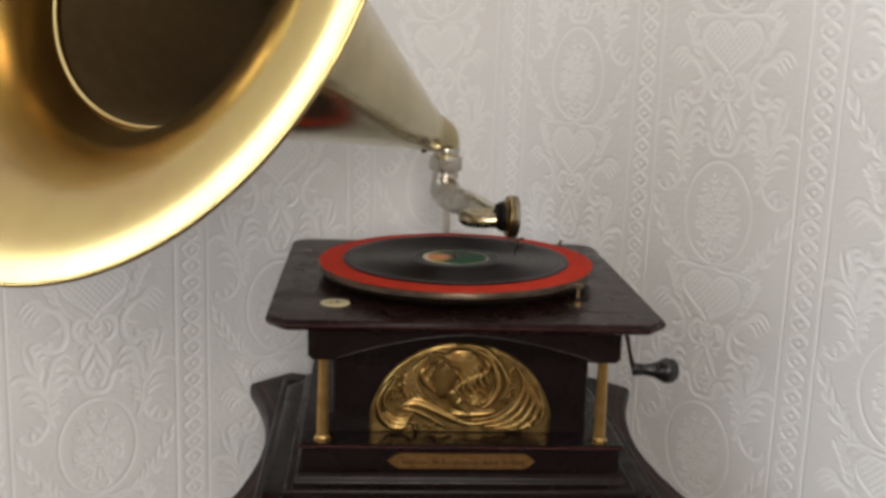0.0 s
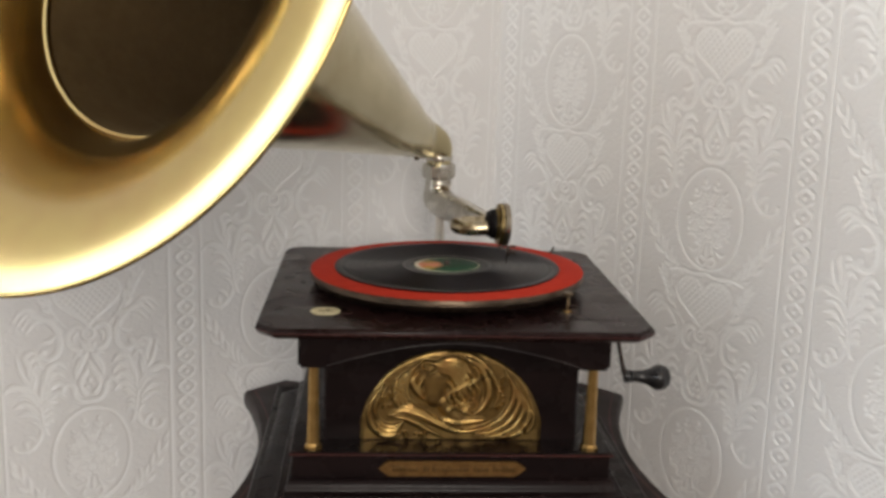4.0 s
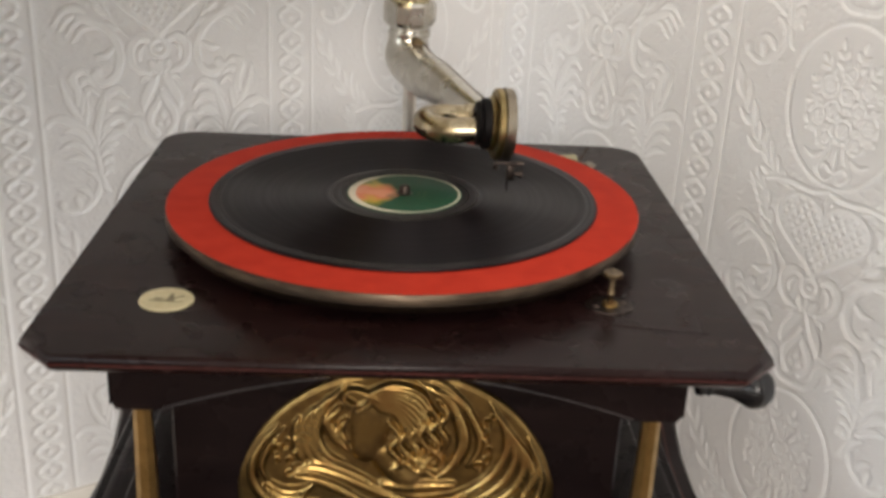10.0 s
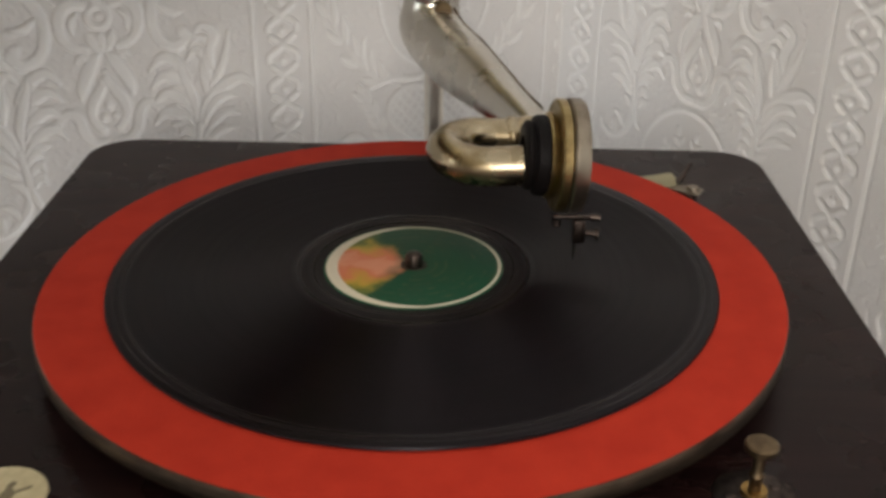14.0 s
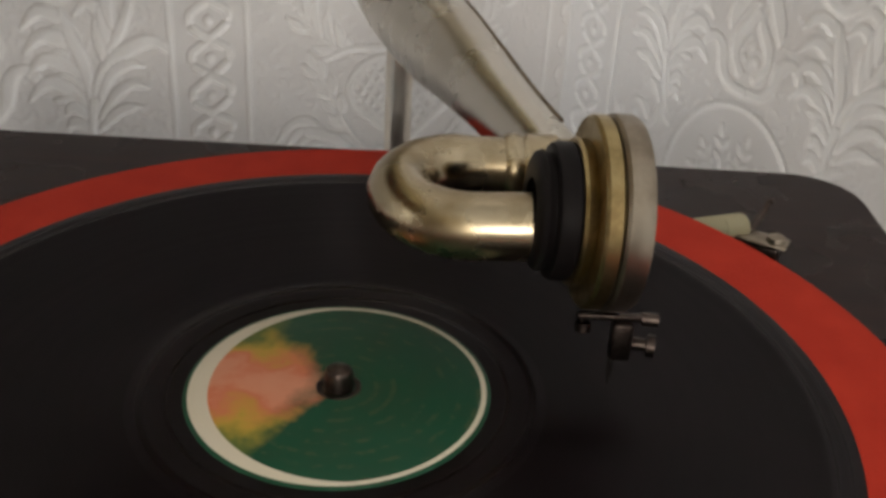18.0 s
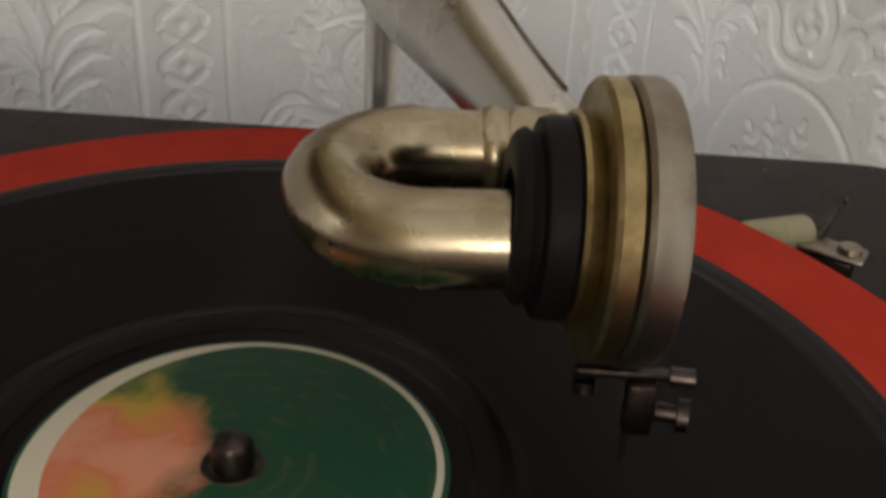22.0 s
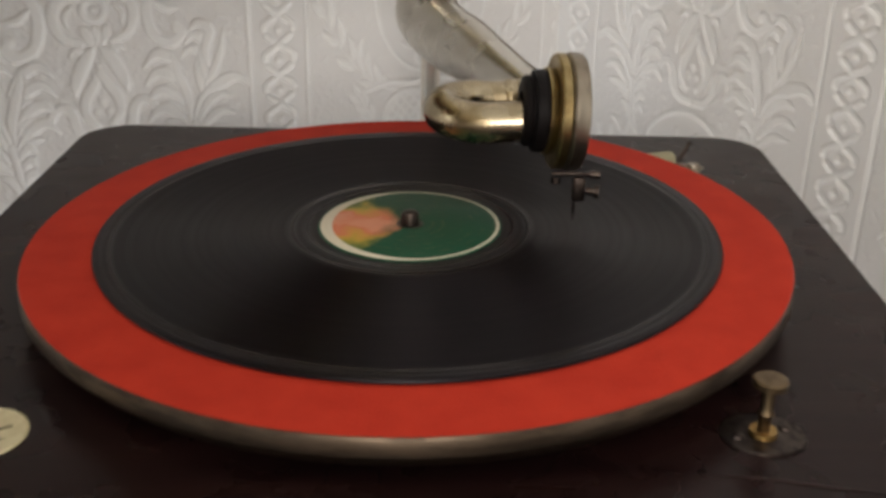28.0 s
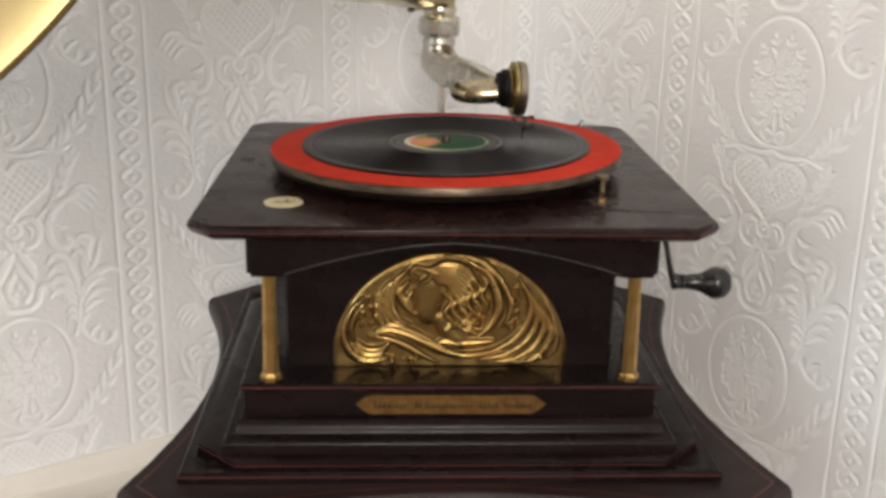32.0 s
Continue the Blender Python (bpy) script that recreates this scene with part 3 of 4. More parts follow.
def papered_wall(name, along, flip, band, pitch, oval_z, deep, end, label):
    """A wall with its embossed paper: band is where the first braid lies from the corner, oval_z the height of an oval in the panel after it."""
    s = np.concatenate([np.arange(0, 0.46, 0.0009), np.arange(0.46, 0.84, 0.0015), np.arange(0.84, end + 0.001, 0.03)])
    z = np.concatenate([np.arange(0.0, SKIRT - 0.02, 0.03), np.arange(SKIRT - 0.01, 0.36, 0.0016), np.arange(0.36, 0.78, 0.0010), np.arange(0.78, 1.06, 0.0018), np.arange(1.06, HIGH + 0.03, 0.03)])
    s, z = np.unique(np.round(s, 4)), np.unique(np.round(z, 4))
    S, Z = np.meshgrid(s, z)
    k = np.floor((S - band) / pitch)
    u = ((S - band) / pitch - k) * TW
    v = Z - oval_z + np.where(k % 2 == 0, 0, TH / 2)
    h = sample(TILE, u / TW * TILE.shape[1], (v + TH / 2) / TH % 1.0 * TILE.shape[0])
    h = deep * h * np.clip((1.055 - Z) / 0.004, 0, 1) * np.clip((0.836 - S) / 0.004, 0, 1) * np.clip(S / 0.006, 0, 1)
    n = Vector((-along.y, along.x)) if flip else Vector((along.y, -along.x))
    co = np.stack([CORNER.x + along.x * S + n.x * h, CORNER.y + along.y * S + n.y * h, Z], -1)
    if flip:
        co = co[:, ::-1]
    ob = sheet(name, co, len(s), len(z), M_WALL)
    # faces high in the pattern take a paler white than the ground
    ob.data.materials.append(M_WALL_RAISED)
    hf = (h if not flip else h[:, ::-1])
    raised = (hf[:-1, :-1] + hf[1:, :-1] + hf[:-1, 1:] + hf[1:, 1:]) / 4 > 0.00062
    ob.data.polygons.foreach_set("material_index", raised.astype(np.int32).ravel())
    return tagged(ob, label, "wall", kind="structure")


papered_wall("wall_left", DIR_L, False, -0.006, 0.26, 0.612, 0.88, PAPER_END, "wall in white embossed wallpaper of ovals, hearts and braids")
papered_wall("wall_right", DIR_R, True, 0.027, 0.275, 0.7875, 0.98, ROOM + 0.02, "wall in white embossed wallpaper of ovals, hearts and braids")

# the rest of the room, plain
far = CORNER + (DIR_L + DIR_R) * ROOM


def structure(name, bm, material, label, category, parent=None):
    return tagged(part(name, bm, material, parent), label, category, kind="structure")


room = wall_frame(CORNER, DIR_L)          # x along the left wall, y away from the room's right wall
ry = -1 if (room.to_3x3() @ Vector((0, 1, 0))).dot(Vector((DIR_R.x, DIR_R.y, 0))) < 0 else 1


def room_box(a0, a1, b0, b1, z0, z1, bevel=0.0):
    """A box by distances along the left wall (a) and along the right wall (b) from the corner."""
    lo, hi = sorted((ry * b0, ry * b1))
    return box(a0, a1, lo, hi, z0, z1, bevel, room)


structure("wall_back_left", room_box(-0.12, PAPER_END - 0.03, -0.12, -0.004, 0, HIGH), M_CEIL, "plain plaster behind the papered wall", "wall")
structure("wall_back_right", room_box(-0.12, -0.004, -0.004, ROOM, 0, HIGH), M_CEIL, "plain plaster behind the papered wall", "wall")
h0, h1 = WIN_Z - WIN_H / 2, WIN_Z + WIN_H / 2


def wall_with_window(wall_name, window_name, middle, width, lay, start=-0.12, paint=None):
    """A far wall in four pieces round its window; lay gives a box by distances along the wall and behind its face."""
    w0, w1 = middle - width / 2, middle + width / 2
    wall = tagged(new(wall_name), "plain painted wall with a window opening", "wall", kind="structure")
    for nm, a0, a1, z0, z1 in (("pier", start, w0, 0, HIGH), ("pier", w1, ROOM, 0, HIGH), ("parapet", w0, w1, 0, h0), ("lintel", w0, w1, h1, HIGH)):
        part(nm, lay(a0, a1, 0, 0.12, z0, z1), paint or M_FAR, wall)
    win = tagged(new(window_name), "white painted window with a middle bar", "window", kind="structure")
    for a0, a1, z0, z1 in ((w0, w0 + 0.05, h0, h1), (w1 - 0.05, w1, h0, h1), (w0 + 0.05, w1 - 0.05, h0, h0 + 0.05), (w0 + 0.05, w1 - 0.05, h1 - 0.05, h1)):
        part("window_frame", lay(a0, a1, 0.06, 0.11, z0, z1, 0.004), M_SKIRT, win)
    part("glazing_bar", lay(middle - 0.015, middle + 0.015, 0.065, 0.105, h0 + 0.05, h1 - 0.05, 0.004), M_SKIRT, win)


wall_with_window("wall_behind", "window_1", BACK_AT, BACK_W, lambda a0, a1, d0, d1, z0, z1, v=0.0: room_box(a0, a1, ROOM + d0, ROOM + d1, z0, z1, v))
wall_with_window("wall_side", "window_2", SIDE_AT, SIDE_W, lambda a0, a1, d0, d1, z0, z1, v=0.0: room_box(ROOM + d0, ROOM + d1, a0, a1, z0, z1, v))
wall_with_window("wall_near", "window_3", NEAR_AT, NEAR_W, lambda a0, a1, d0, d1, z0, z1, v=0.0: room_box(a0, a1, -d0, -d1, z0, z1, v), PAPER_END - 0.03, M_CEIL)
structure("floor", room_box(-0.12, ROOM + 0.12, -0.12, ROOM + 0.12, -0.05, 0), M_CARPET, "plain brown carpeted floor of the room", "floor")
structure("ceiling", room_box(-0.12, ROOM + 0.12, -0.12, ROOM + 0.12, HIGH, HIGH + 0.05), M_CEIL, "plain white painted ceiling of the room", "ceiling")


def skirting(name, left):
    rows = [(0.0, 0.0), (0.017, 0.0), (0.017, SKIRT - 0.045), (0.021, SKIRT - 0.042), (0.0215, SKIRT - 0.026), (0.0195, SKIRT - 0.0205), (0.0150, SKIRT - 0.0190), (0.0142, SKIRT - 0.0165), (0.0065, SKIRT - 0.0020), (0.004, SKIRT), (0.0, SKIRT)]
    bm = bmesh.new()
    ends = []
    for s in (0.0, ROOM):
        ring = []
        for d, z in rows:
            a, b = (s + (d if s == 0 else 0), d) if left else (d, s + (d if s == 0 else 0))
            ring.append(bm.verts.new(room @ Vector((a, ry * b, z))))
        ends.append(ring)
    for i in range(len(rows)):
        j = (i + 1) % len(rows)
        bm.faces.new((ends[0][i], ends[0][j], ends[1][j], ends[1][i]))
    bm.faces.new(ends[0])
    bm.faces.new(ends[1][::-1])
    structure(name, bm, M_SKIRT, "cream painted skirting board with a moulded top", "skirting")


skirting("baseboard_left", True)
skirting("baseboard_right", False)


# ---- the stand ----
def stand_outline(r, mid, cut, n=10):
    """A square of half width r with hollowed sides and clipped corners."""
    out = []
    for k in range(4):
        c, s = math.cos(k * math.pi / 2), math.sin(k * math.pi / 2)
        for i in range(n + 1):
            u = -1 + 2 * i / n
            x, y = u * (r - cut), -(mid + (r - mid) * abs(u) ** 1.9)
            out.append((x * c - y * s, x * s + y * c))
    return out


stand = thing("corner_stand", "dark wooden stand with a hollow-sided top under the gramophone", "stand")
so = [(x + 0.005, y) for x, y in stand_outline(0.257, 0.2185, 0.050)]
part("stand_top", prism(so, [(0.006, STAND - 0.024), (0.001, STAND - 0.020), (0.0, STAND - 0.012), (0.001, STAND - 0.004), (0.004, STAND), (0.03, STAND)]), M_STAND, stand)
ring = bmesh.new()
oa, ob_ = inset(so, 0.0125), inset(so, 0.0142)
va = [ring.verts.new((p.x, p.y, STAND + 0.0004)) for p in oa]
vb = [ring.verts.new((p.x, p.y, STAND + 0.0004)) for p in ob_]
for i in range(len(va)):
    j = (i + 1) % len(va)
    ring.faces.new((va[i], va[j], vb[j], vb[i]))
part("inlay_line", ring, M_LINE, stand, "thin dull red line inlaid round the top", 0)
part("apron", prism(cut_square(0.18, -0.18, 0.18, 0.01), [(0, STAND - 0.075), (0, STAND - 0.024)]), M_STAND, stand)
for sx in (-1, 1):
    for sy in (-1, 1):
        leg = lathe([(0, 0), (0.016, 0), (0.018, 0.02), (0.014, 0.05), (0.02, 0.2), (0.024, 0.28), (0.024, STAND - 0.075), (0, STAND - 0.075)], 20, Matrix.Translation((sx * 0.155, sy * 0.155, 0)))
        part("leg", leg, M_STAND, stand)

# ---- the gramophone ----
gram = thing("gramophone", "ebonised wooden gramophone with brass plaque and brass columns", "gramophone", at=(0, 0, STAND))
DOWN = Matrix.Translation((0, 0, -STAND))


def gpart(name, bm, material, parent=None, label="", smooth=35):
    """A part of the gramophone, built in the room's own coordinates."""
    bm.transform(DOWN)
    return part(name, bm, material, parent or gram, label, smooth)


def line_loop(poly, z, h):
    """A thin flat band that runs round an outline, standing proud of it."""
    bm = bmesh.new()
    outs = [(-0.0004, z), (-0.0004, z + h)]
    rings = [[bm.verts.new((p.x, p.y, zz)) for p in inset(poly, d)] for d, zz in outs]
    n = len(poly)
    for i in range(n):
        bm.faces.new((rings[0][i], rings[0][(i + 1) % n], rings[1][(i + 1) % n], rings[1][i]))
    return bm


sq = rect(0.207, -0.201, 0.205)
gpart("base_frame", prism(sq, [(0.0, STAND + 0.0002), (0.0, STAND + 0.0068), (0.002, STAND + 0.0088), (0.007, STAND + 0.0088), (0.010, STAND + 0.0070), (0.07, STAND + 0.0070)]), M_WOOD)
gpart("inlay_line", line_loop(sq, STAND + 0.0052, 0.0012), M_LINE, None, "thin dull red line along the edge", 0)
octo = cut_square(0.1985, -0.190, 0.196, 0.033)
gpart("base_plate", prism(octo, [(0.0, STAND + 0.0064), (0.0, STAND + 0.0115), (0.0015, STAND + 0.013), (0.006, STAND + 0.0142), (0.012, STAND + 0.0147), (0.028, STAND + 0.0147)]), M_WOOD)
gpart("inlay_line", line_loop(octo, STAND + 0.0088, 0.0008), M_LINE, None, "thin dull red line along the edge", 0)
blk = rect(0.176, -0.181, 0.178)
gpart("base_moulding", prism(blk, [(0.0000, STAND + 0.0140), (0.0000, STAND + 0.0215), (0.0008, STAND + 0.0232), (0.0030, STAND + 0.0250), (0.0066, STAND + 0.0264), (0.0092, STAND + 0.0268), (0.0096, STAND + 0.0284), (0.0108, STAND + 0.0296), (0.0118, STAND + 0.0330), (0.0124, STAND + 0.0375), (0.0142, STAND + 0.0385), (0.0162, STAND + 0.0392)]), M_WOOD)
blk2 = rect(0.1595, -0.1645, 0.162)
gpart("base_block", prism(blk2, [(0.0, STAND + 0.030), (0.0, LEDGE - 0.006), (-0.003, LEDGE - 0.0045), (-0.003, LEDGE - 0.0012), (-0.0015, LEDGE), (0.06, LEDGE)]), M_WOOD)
gpart("inlay_line", line_loop(inset(blk2, -0.003), LEDGE - 0.0030, 0.0010), M_LINE, None, "thin dull red line along the edge", 0)
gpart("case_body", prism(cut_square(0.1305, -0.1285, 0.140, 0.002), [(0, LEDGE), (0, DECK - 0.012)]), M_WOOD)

# the canopy under the deck: a block that bridges the columns, arched in front
AP0, AP1, APX = 0.5275, DECK - 0.012, 0.1545


def arch_board(y0, y1):
    """A front or back board with an arched lower edge."""
    bm = bmesh.new()
    low = []
    for i in range(41):
        x = -APX + 2 * APX * i / 40
        u = min(1.0, abs(x) / 0.126)
        zl = AP0 if u >= 1 else AP0 + 0.0245 * (1 - u ** 1.7)
        low.append((x, zl))
    f = [bm.verts.new((x, y0, z)) for x, z in low]
    b = [bm.verts.new((x, y1, z)) for x, z in low]
    ft = [bm.verts.new((x, y0, AP1)) for x, z in low]
    bt = [bm.verts.new((x, y1, AP1)) for x, z in low]
    for i in range(40):
        for p, q in ((f, ft), (bt, b), (b, f), (ft, bt)):
            bm.faces.new((p[i], p[i + 1], q[i + 1], q[i]))
    for i in (0, 40):
        bm.faces.new((f[i], ft[i], bt[i], b[i]))
    bmesh.ops.recalc_face_normals(bm, faces=bm.faces)
    edges = [e for e in bm.edges if len(e.link_faces) == 2 and e.calc_face_angle(0) > 0.8 and min(v.co.z for v in e.verts) < AP1 - 0.001]
    bmesh.ops.bevel(bm, geom=edges, offset=0.0030, segments=3, affect="EDGES")
    return bm


canopy = gpart("canopy_front", arch_board(-0.1665, -0.142), M_WOOD)
# an added thin rod in paler wood draws the highlight on the arch's edge
M_ARCH_GLINT = wood_material("arch_edge_glint", (0.030, 0.024, 0.024), (0.055, 0.044, 0.042), 0.25)
run = []
for i in range(41):
    x = -0.126 + 0.252 * i / 40
    run.append((x, -0.1668, AP0 + 0.0032 + 0.0245 * (1 - (abs(x) / 0.126) ** 1.7), 0.0006))
arch_glint = tube(run, 8)
arch_glint.transform(DOWN)
part("arch_glint", arch_glint, M_ARCH_GLINT, canopy, "fine pale line that draws the highlight on the arch's edge")
gpart("canopy_back", arch_board(0.146, 0.168), M_WOOD)
for s in (-1, 1):
    x0, x1 = sorted((s * APX, s * 0.128))
    gpart("canopy_side", box(x0, x1, -0.1418, 0.1458, AP0 + 0.004, AP1, 0.001), M_WOOD)

# deck
dk = [(-0.175, -0.1935), (0.175, -0.1935), (0.1945, -0.174)]
for s in (1, -1):
    for k in range(9):
        a = radians(90 * k / 8) if s == 1 else radians(90 - 90 * k / 8)
        dk.append((s * (0.1665 + 0.028 * math.cos(a)), 0.1698 + 0.028 * math.sin(a)))
dk.append((-0.1945, -0.174))
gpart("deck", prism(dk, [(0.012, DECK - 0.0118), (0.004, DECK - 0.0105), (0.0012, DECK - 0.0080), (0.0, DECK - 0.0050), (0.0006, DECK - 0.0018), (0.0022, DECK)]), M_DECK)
gpart("inlay_line", line_loop(dk, DECK - 0.0052, 0.0007), M_LINE, None, "thin dull red line along the edge", 0)

# hairline crack across the front of the deck
crack = tube([(0.093, -0.1395, DECK + 0.0001, 0.0003), (0.112, -0.1412, DECK + 0.0001, 0.0005), (0.131, -0.1452, DECK + 0.0001, 0.0005), (0.149, -0.1478, DECK + 0.0001, 0.0004), (0.166, -0.1500, DECK + 0.0001, 0.0003)], 6)
gpart("crack", crack, M_STAND, None, "fine dark hairline crack in the deck")

# columns
for s in (-1, 1):
    at = Matrix.Translation((s * 0.1395, -0.1545, 0))
    shaft = lathe([(0, LEDGE + 0.0045), (0.0066, LEDGE + 0.0045), (0.0066, LEDGE + 0.009), (0.0052, AP0 - 0.003), (0.0056, AP0), (0, AP0)], 8, at @ Matrix.Rotation(radians(22.5), 4, "Z"))
    c = gpart("column", shaft, M_BRASS, None, "slim faceted brass column", 15)
    foot = lathe([(0, LEDGE), (0.0092, LEDGE), (0.0092, LEDGE + 0.0024), (0.0078, LEDGE + 0.0036), (0.0067, LEDGE + 0.0056), (0, LEDGE + 0.0056)], 8, at @ Matrix.Rotation(radians(22.5), 4, "Z"))
    foot.transform(DOWN)
    part("column_foot", foot, M_BRASS, c, "", 15)


# plaque: pressed brass, flowing lines round a plain smooth boss
def plaque():
    W2, HT = 0.0935, 0.0955
    st = 0.0005
    t = Relief(2 * W2, HT, st, -W2, 0.0)
    def at(*pts):
        """Places on the plaque, by hundredths of its half width from the middle and of its height from the foot."""
        return [(x * W2 / 100, y * HT / 100) for x, y in pts]

    # the border, a plain smooth boss in the middle, and the drape under it
    for q in range(24):
        t.dab(-0.0178 + 0.00008 * q, 0.0450 + 0.0009 * q, 0.0088 + 0.00012 * q, 0.0030)
    t.stroke(at((-10, 42), (-5, 34), (1, 27), (8, 23)), 0.0066, 0.0058, 0.0030)
    t.stroke(at((-8, 22), (6, 20), (20, 21), (36, 23)), 0.0032, 0.0016, 0.0034, 0.0018)
    # locks over the boss: a forelock, the cap that sweeps back, and ends that curl under
    t.stroke(at((-28, 78), (-34, 82), (-30, 88), (-20, 86), (-12, 82)), 0.0012, 0.0020, 0.0052)
    t.stroke(at((-26, 74), (-20, 77), (-16, 83)), 0.0012, 0.0016, 0.0050)
    for k in range(9):
        f = k / 8
        t.stroke(at((-21 + 9 * f, 85 - 10 * f), (-5 + 3 * f, 92 - 20 * f), (12 - 7 * f, 88 - 29 * f), (22 - 10 * f, 74 - 26 * f)), 0.0010, 0.0007, 0.0052 - 0.0008 * f, 0.0011)
    # loose wavy ends below the cap
    for k in range(6):
        x, y, s = -6 + 6 * k, 66 + 3.0 * k, 3.0 if k % 2 else 4.2
        t.stroke(at((x, y), (x + s + 2, y - 8), (x + 1, y - 17), (x + s + 3, y - 26), (x + 2, y - 33 - k)), 0.0010, 0.0008, 0.0052 - 0.0003 * (k % 3), 0.0012)
    t.stroke(at((4, 40), (10, 34), (17, 33), (16, 40), (11, 41)), 0.0011, 0.0008, 0.0050, 0.0005)
    t.stroke(at((20, 50), (27, 42), (25, 35), (18, 37), (19, 43)), 0.0014, 0.0010, 0.0052, 0.0006)
    t.stroke(at((6, 46), (12, 38), (20, 31), (26, 28)), 0.0016, 0.0010, 0.0046, 0.0010)
    # crescents behind
    t.stroke(at((10, 95), (28, 84), (38, 66), (40, 50), (33, 36), (24, 29)), 0.0010, 0.0012, 0.0046, 0.0030)
    t.stroke(at((18, 93), (38, 80), (49, 62), (50, 48), (44, 36)), 0.0008, 0.0008, 0.0040, 0.0020)
    t.stroke(at((-6, 97), (14, 97), (30, 90), (44, 77)), 0.0008, 0.0008, 0.0034, 0.0014)
    # long strands from the right round to the wave along the foot
    for k in range(4):
        t.stroke(at((56 + 5 * k, 80 - 7 * k), (66 + 5 * k, 62 - 6 * k), (67 + 6 * k, 46 - 6 * k), (58 + 7 * k, 28 - 5 * k), (38 + 9 * k, 15 - 3.6 * k), (14 + 12 * k, 10 - 2.6 * k)), 0.0008, 0.0012, 0.0044 - 0.0002 * k, 0.0024)
    for k in range(2):
        t.stroke(at((81 + 5 * k, 56 - 13 * k), (88 + 3 * k, 40 - 9 * k), (86 + 4 * k, 24 - 6 * k), (77 + 6 * k, 10 - 2 * k)), 0.0008, 0.0008, 0.0036, 0.0016)
    t.stroke(at((38, 15), (14, 10.5), (-4, 14), (-20, 21), (-38, 29), (-54, 33), (-68, 28)), 0.0014, 0.0014, 0.0050, 0.0024)
    t.stroke(at((-64, 33), (-50, 37), (-36, 33), (-20, 25), (-6, 17)), 0.0010, 0.0010, 0.0044, 0.0022)
    t.stroke(at((-64, 27), (-52, 25), (-38, 19), (-24, 11), (-10, 4)), 0.0010, 0.0008, 0.0042, 0.0024)
    # the curl that the wave ends in
    for k in range(3):
        t.stroke(at((-52 - 3 * k, 19 - 5 * k + 3), (-60 - 1 * k, 15 - 5 * k + 1), (-71 - 2 * k, 16 - 5 * k), (-79 - 3 * k, 22 - 3 * k)), 0.0010, 0.0010, 0.0046, 0.0020)
    t.stroke(at((-54, 9), (-64, 4), (-78, 7), (-88, 19), (-90, 34), (-84, 50), (-74, 62)), 0.0010, 0.0008, 0.0044, 0.0024)
    t.stroke(at((-80, 22), (-84, 34), (-79, 48), (-70, 60)), 0.0008, 0.0008, 0.0036, 0.0014)
    # fronds on the left of the boss
    for k in range(4):
        t.stroke(at((-34 - 9 * k, 90 - 7.5 * k), (-46 - 5.5 * k, 74 - 4 * k), (-50 - 4 * k, 56 - 2 * k), (-44 - 5 * k, 43 - k), (-34 - 8 * k, 38)), 0.0008, 0.0010, 0.0040, 0.0022)
    t.stroke(at((-36, 76), (-43, 66), (-38, 55), (-30, 46)), 0.0012, 0.0010, 0.0046, 0.0026)
    t.stroke(at((-32, 68), (-36, 60), (-31, 52)), 0.0010, 0.0008, 0.0044, 0.0014)
    rng = random.Random(11)
    for cx, cy, n, dx, dy in ((-70, 46, 11, 7, 9), (55, 62, 8, 3, 9), (53, 42, 8, 4, 9), (-40, 7, 9, 12, 4), (82, 11, 6, 7, 7)):
        for q in range(n):
            t.dab((cx + rng.uniform(-dx, dx)) * W2 / 100, (cy + rng.uniform(-dy, dy)) * HT / 100, 0.0015, 0.0062)
    z = t.z * 0.86
    for _ in range(3):
        z[1:-1, 1:-1] = (z[1:-1, 1:-1] * 2 + z[:-2, 1:-1] + z[2:, 1:-1] + z[1:-1, :-2] + z[1:-1, 2:]) / 6
    # lay the grid into the half round, with a domed ground
    nu, nv = 360, 180
    U, V = np.meshgrid(np.linspace(-1, 1, nu), np.linspace(0, 1, nv))
    X = W2 * U
    top = HT * np.sqrt(np.clip(1 - (np.abs(U) * 0.985) ** 2.15, 0.0, 1))
    Y = top * V
    iu, iv = np.clip((X + W2) / st, 0, t.nx - 1.001), np.clip(Y / st, 0, t.ny - 1.001)
    ja, ia = iv.astype(int), iu.astype(int)
    fu, fv = iu - ia, iv - ja
    jb, ib = np.minimum(ja + 1, t.ny - 1), np.minimum(ia + 1, t.nx - 1)
    h = (z[ja, ia] * (1 - fu) + z[ja, ib] * fu) * (1 - fv) + (z[jb, ia] * (1 - fu) + z[jb, ib] * fu) * fv
    rim = np.clip(np.minimum(np.minimum((1 - V) * top, (1 - np.abs(U)) * W2), Y + 0.004) / 0.004, 0, 1)
    edge = np.clip(np.minimum(np.minimum((1 - V) * top, (1 - np.abs(U)) * W2) / 0.009, (Y - 0.001) / 0.004), 0, 1)
    hh = 0.0015 + 0.0022 * np.sqrt(rim) + h * edge
    hh[-1, :] = hh[0, :] = 0
    hh[:, 0] = hh[:, -1] = 0
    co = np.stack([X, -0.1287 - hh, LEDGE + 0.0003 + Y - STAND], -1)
    # the low ground is a darker brass; faces high in the relief a lighter one
    ob = sheet("plaque", co, nu, nv, M_PLAQUE_LOW)
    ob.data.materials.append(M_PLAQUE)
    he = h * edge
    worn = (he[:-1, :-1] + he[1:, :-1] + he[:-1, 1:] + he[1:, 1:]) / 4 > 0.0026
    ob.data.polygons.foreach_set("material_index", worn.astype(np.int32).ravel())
    ob.parent = gram
    ob["label"] = "half-round pressed brass plaque with flowing relief"
    return ob


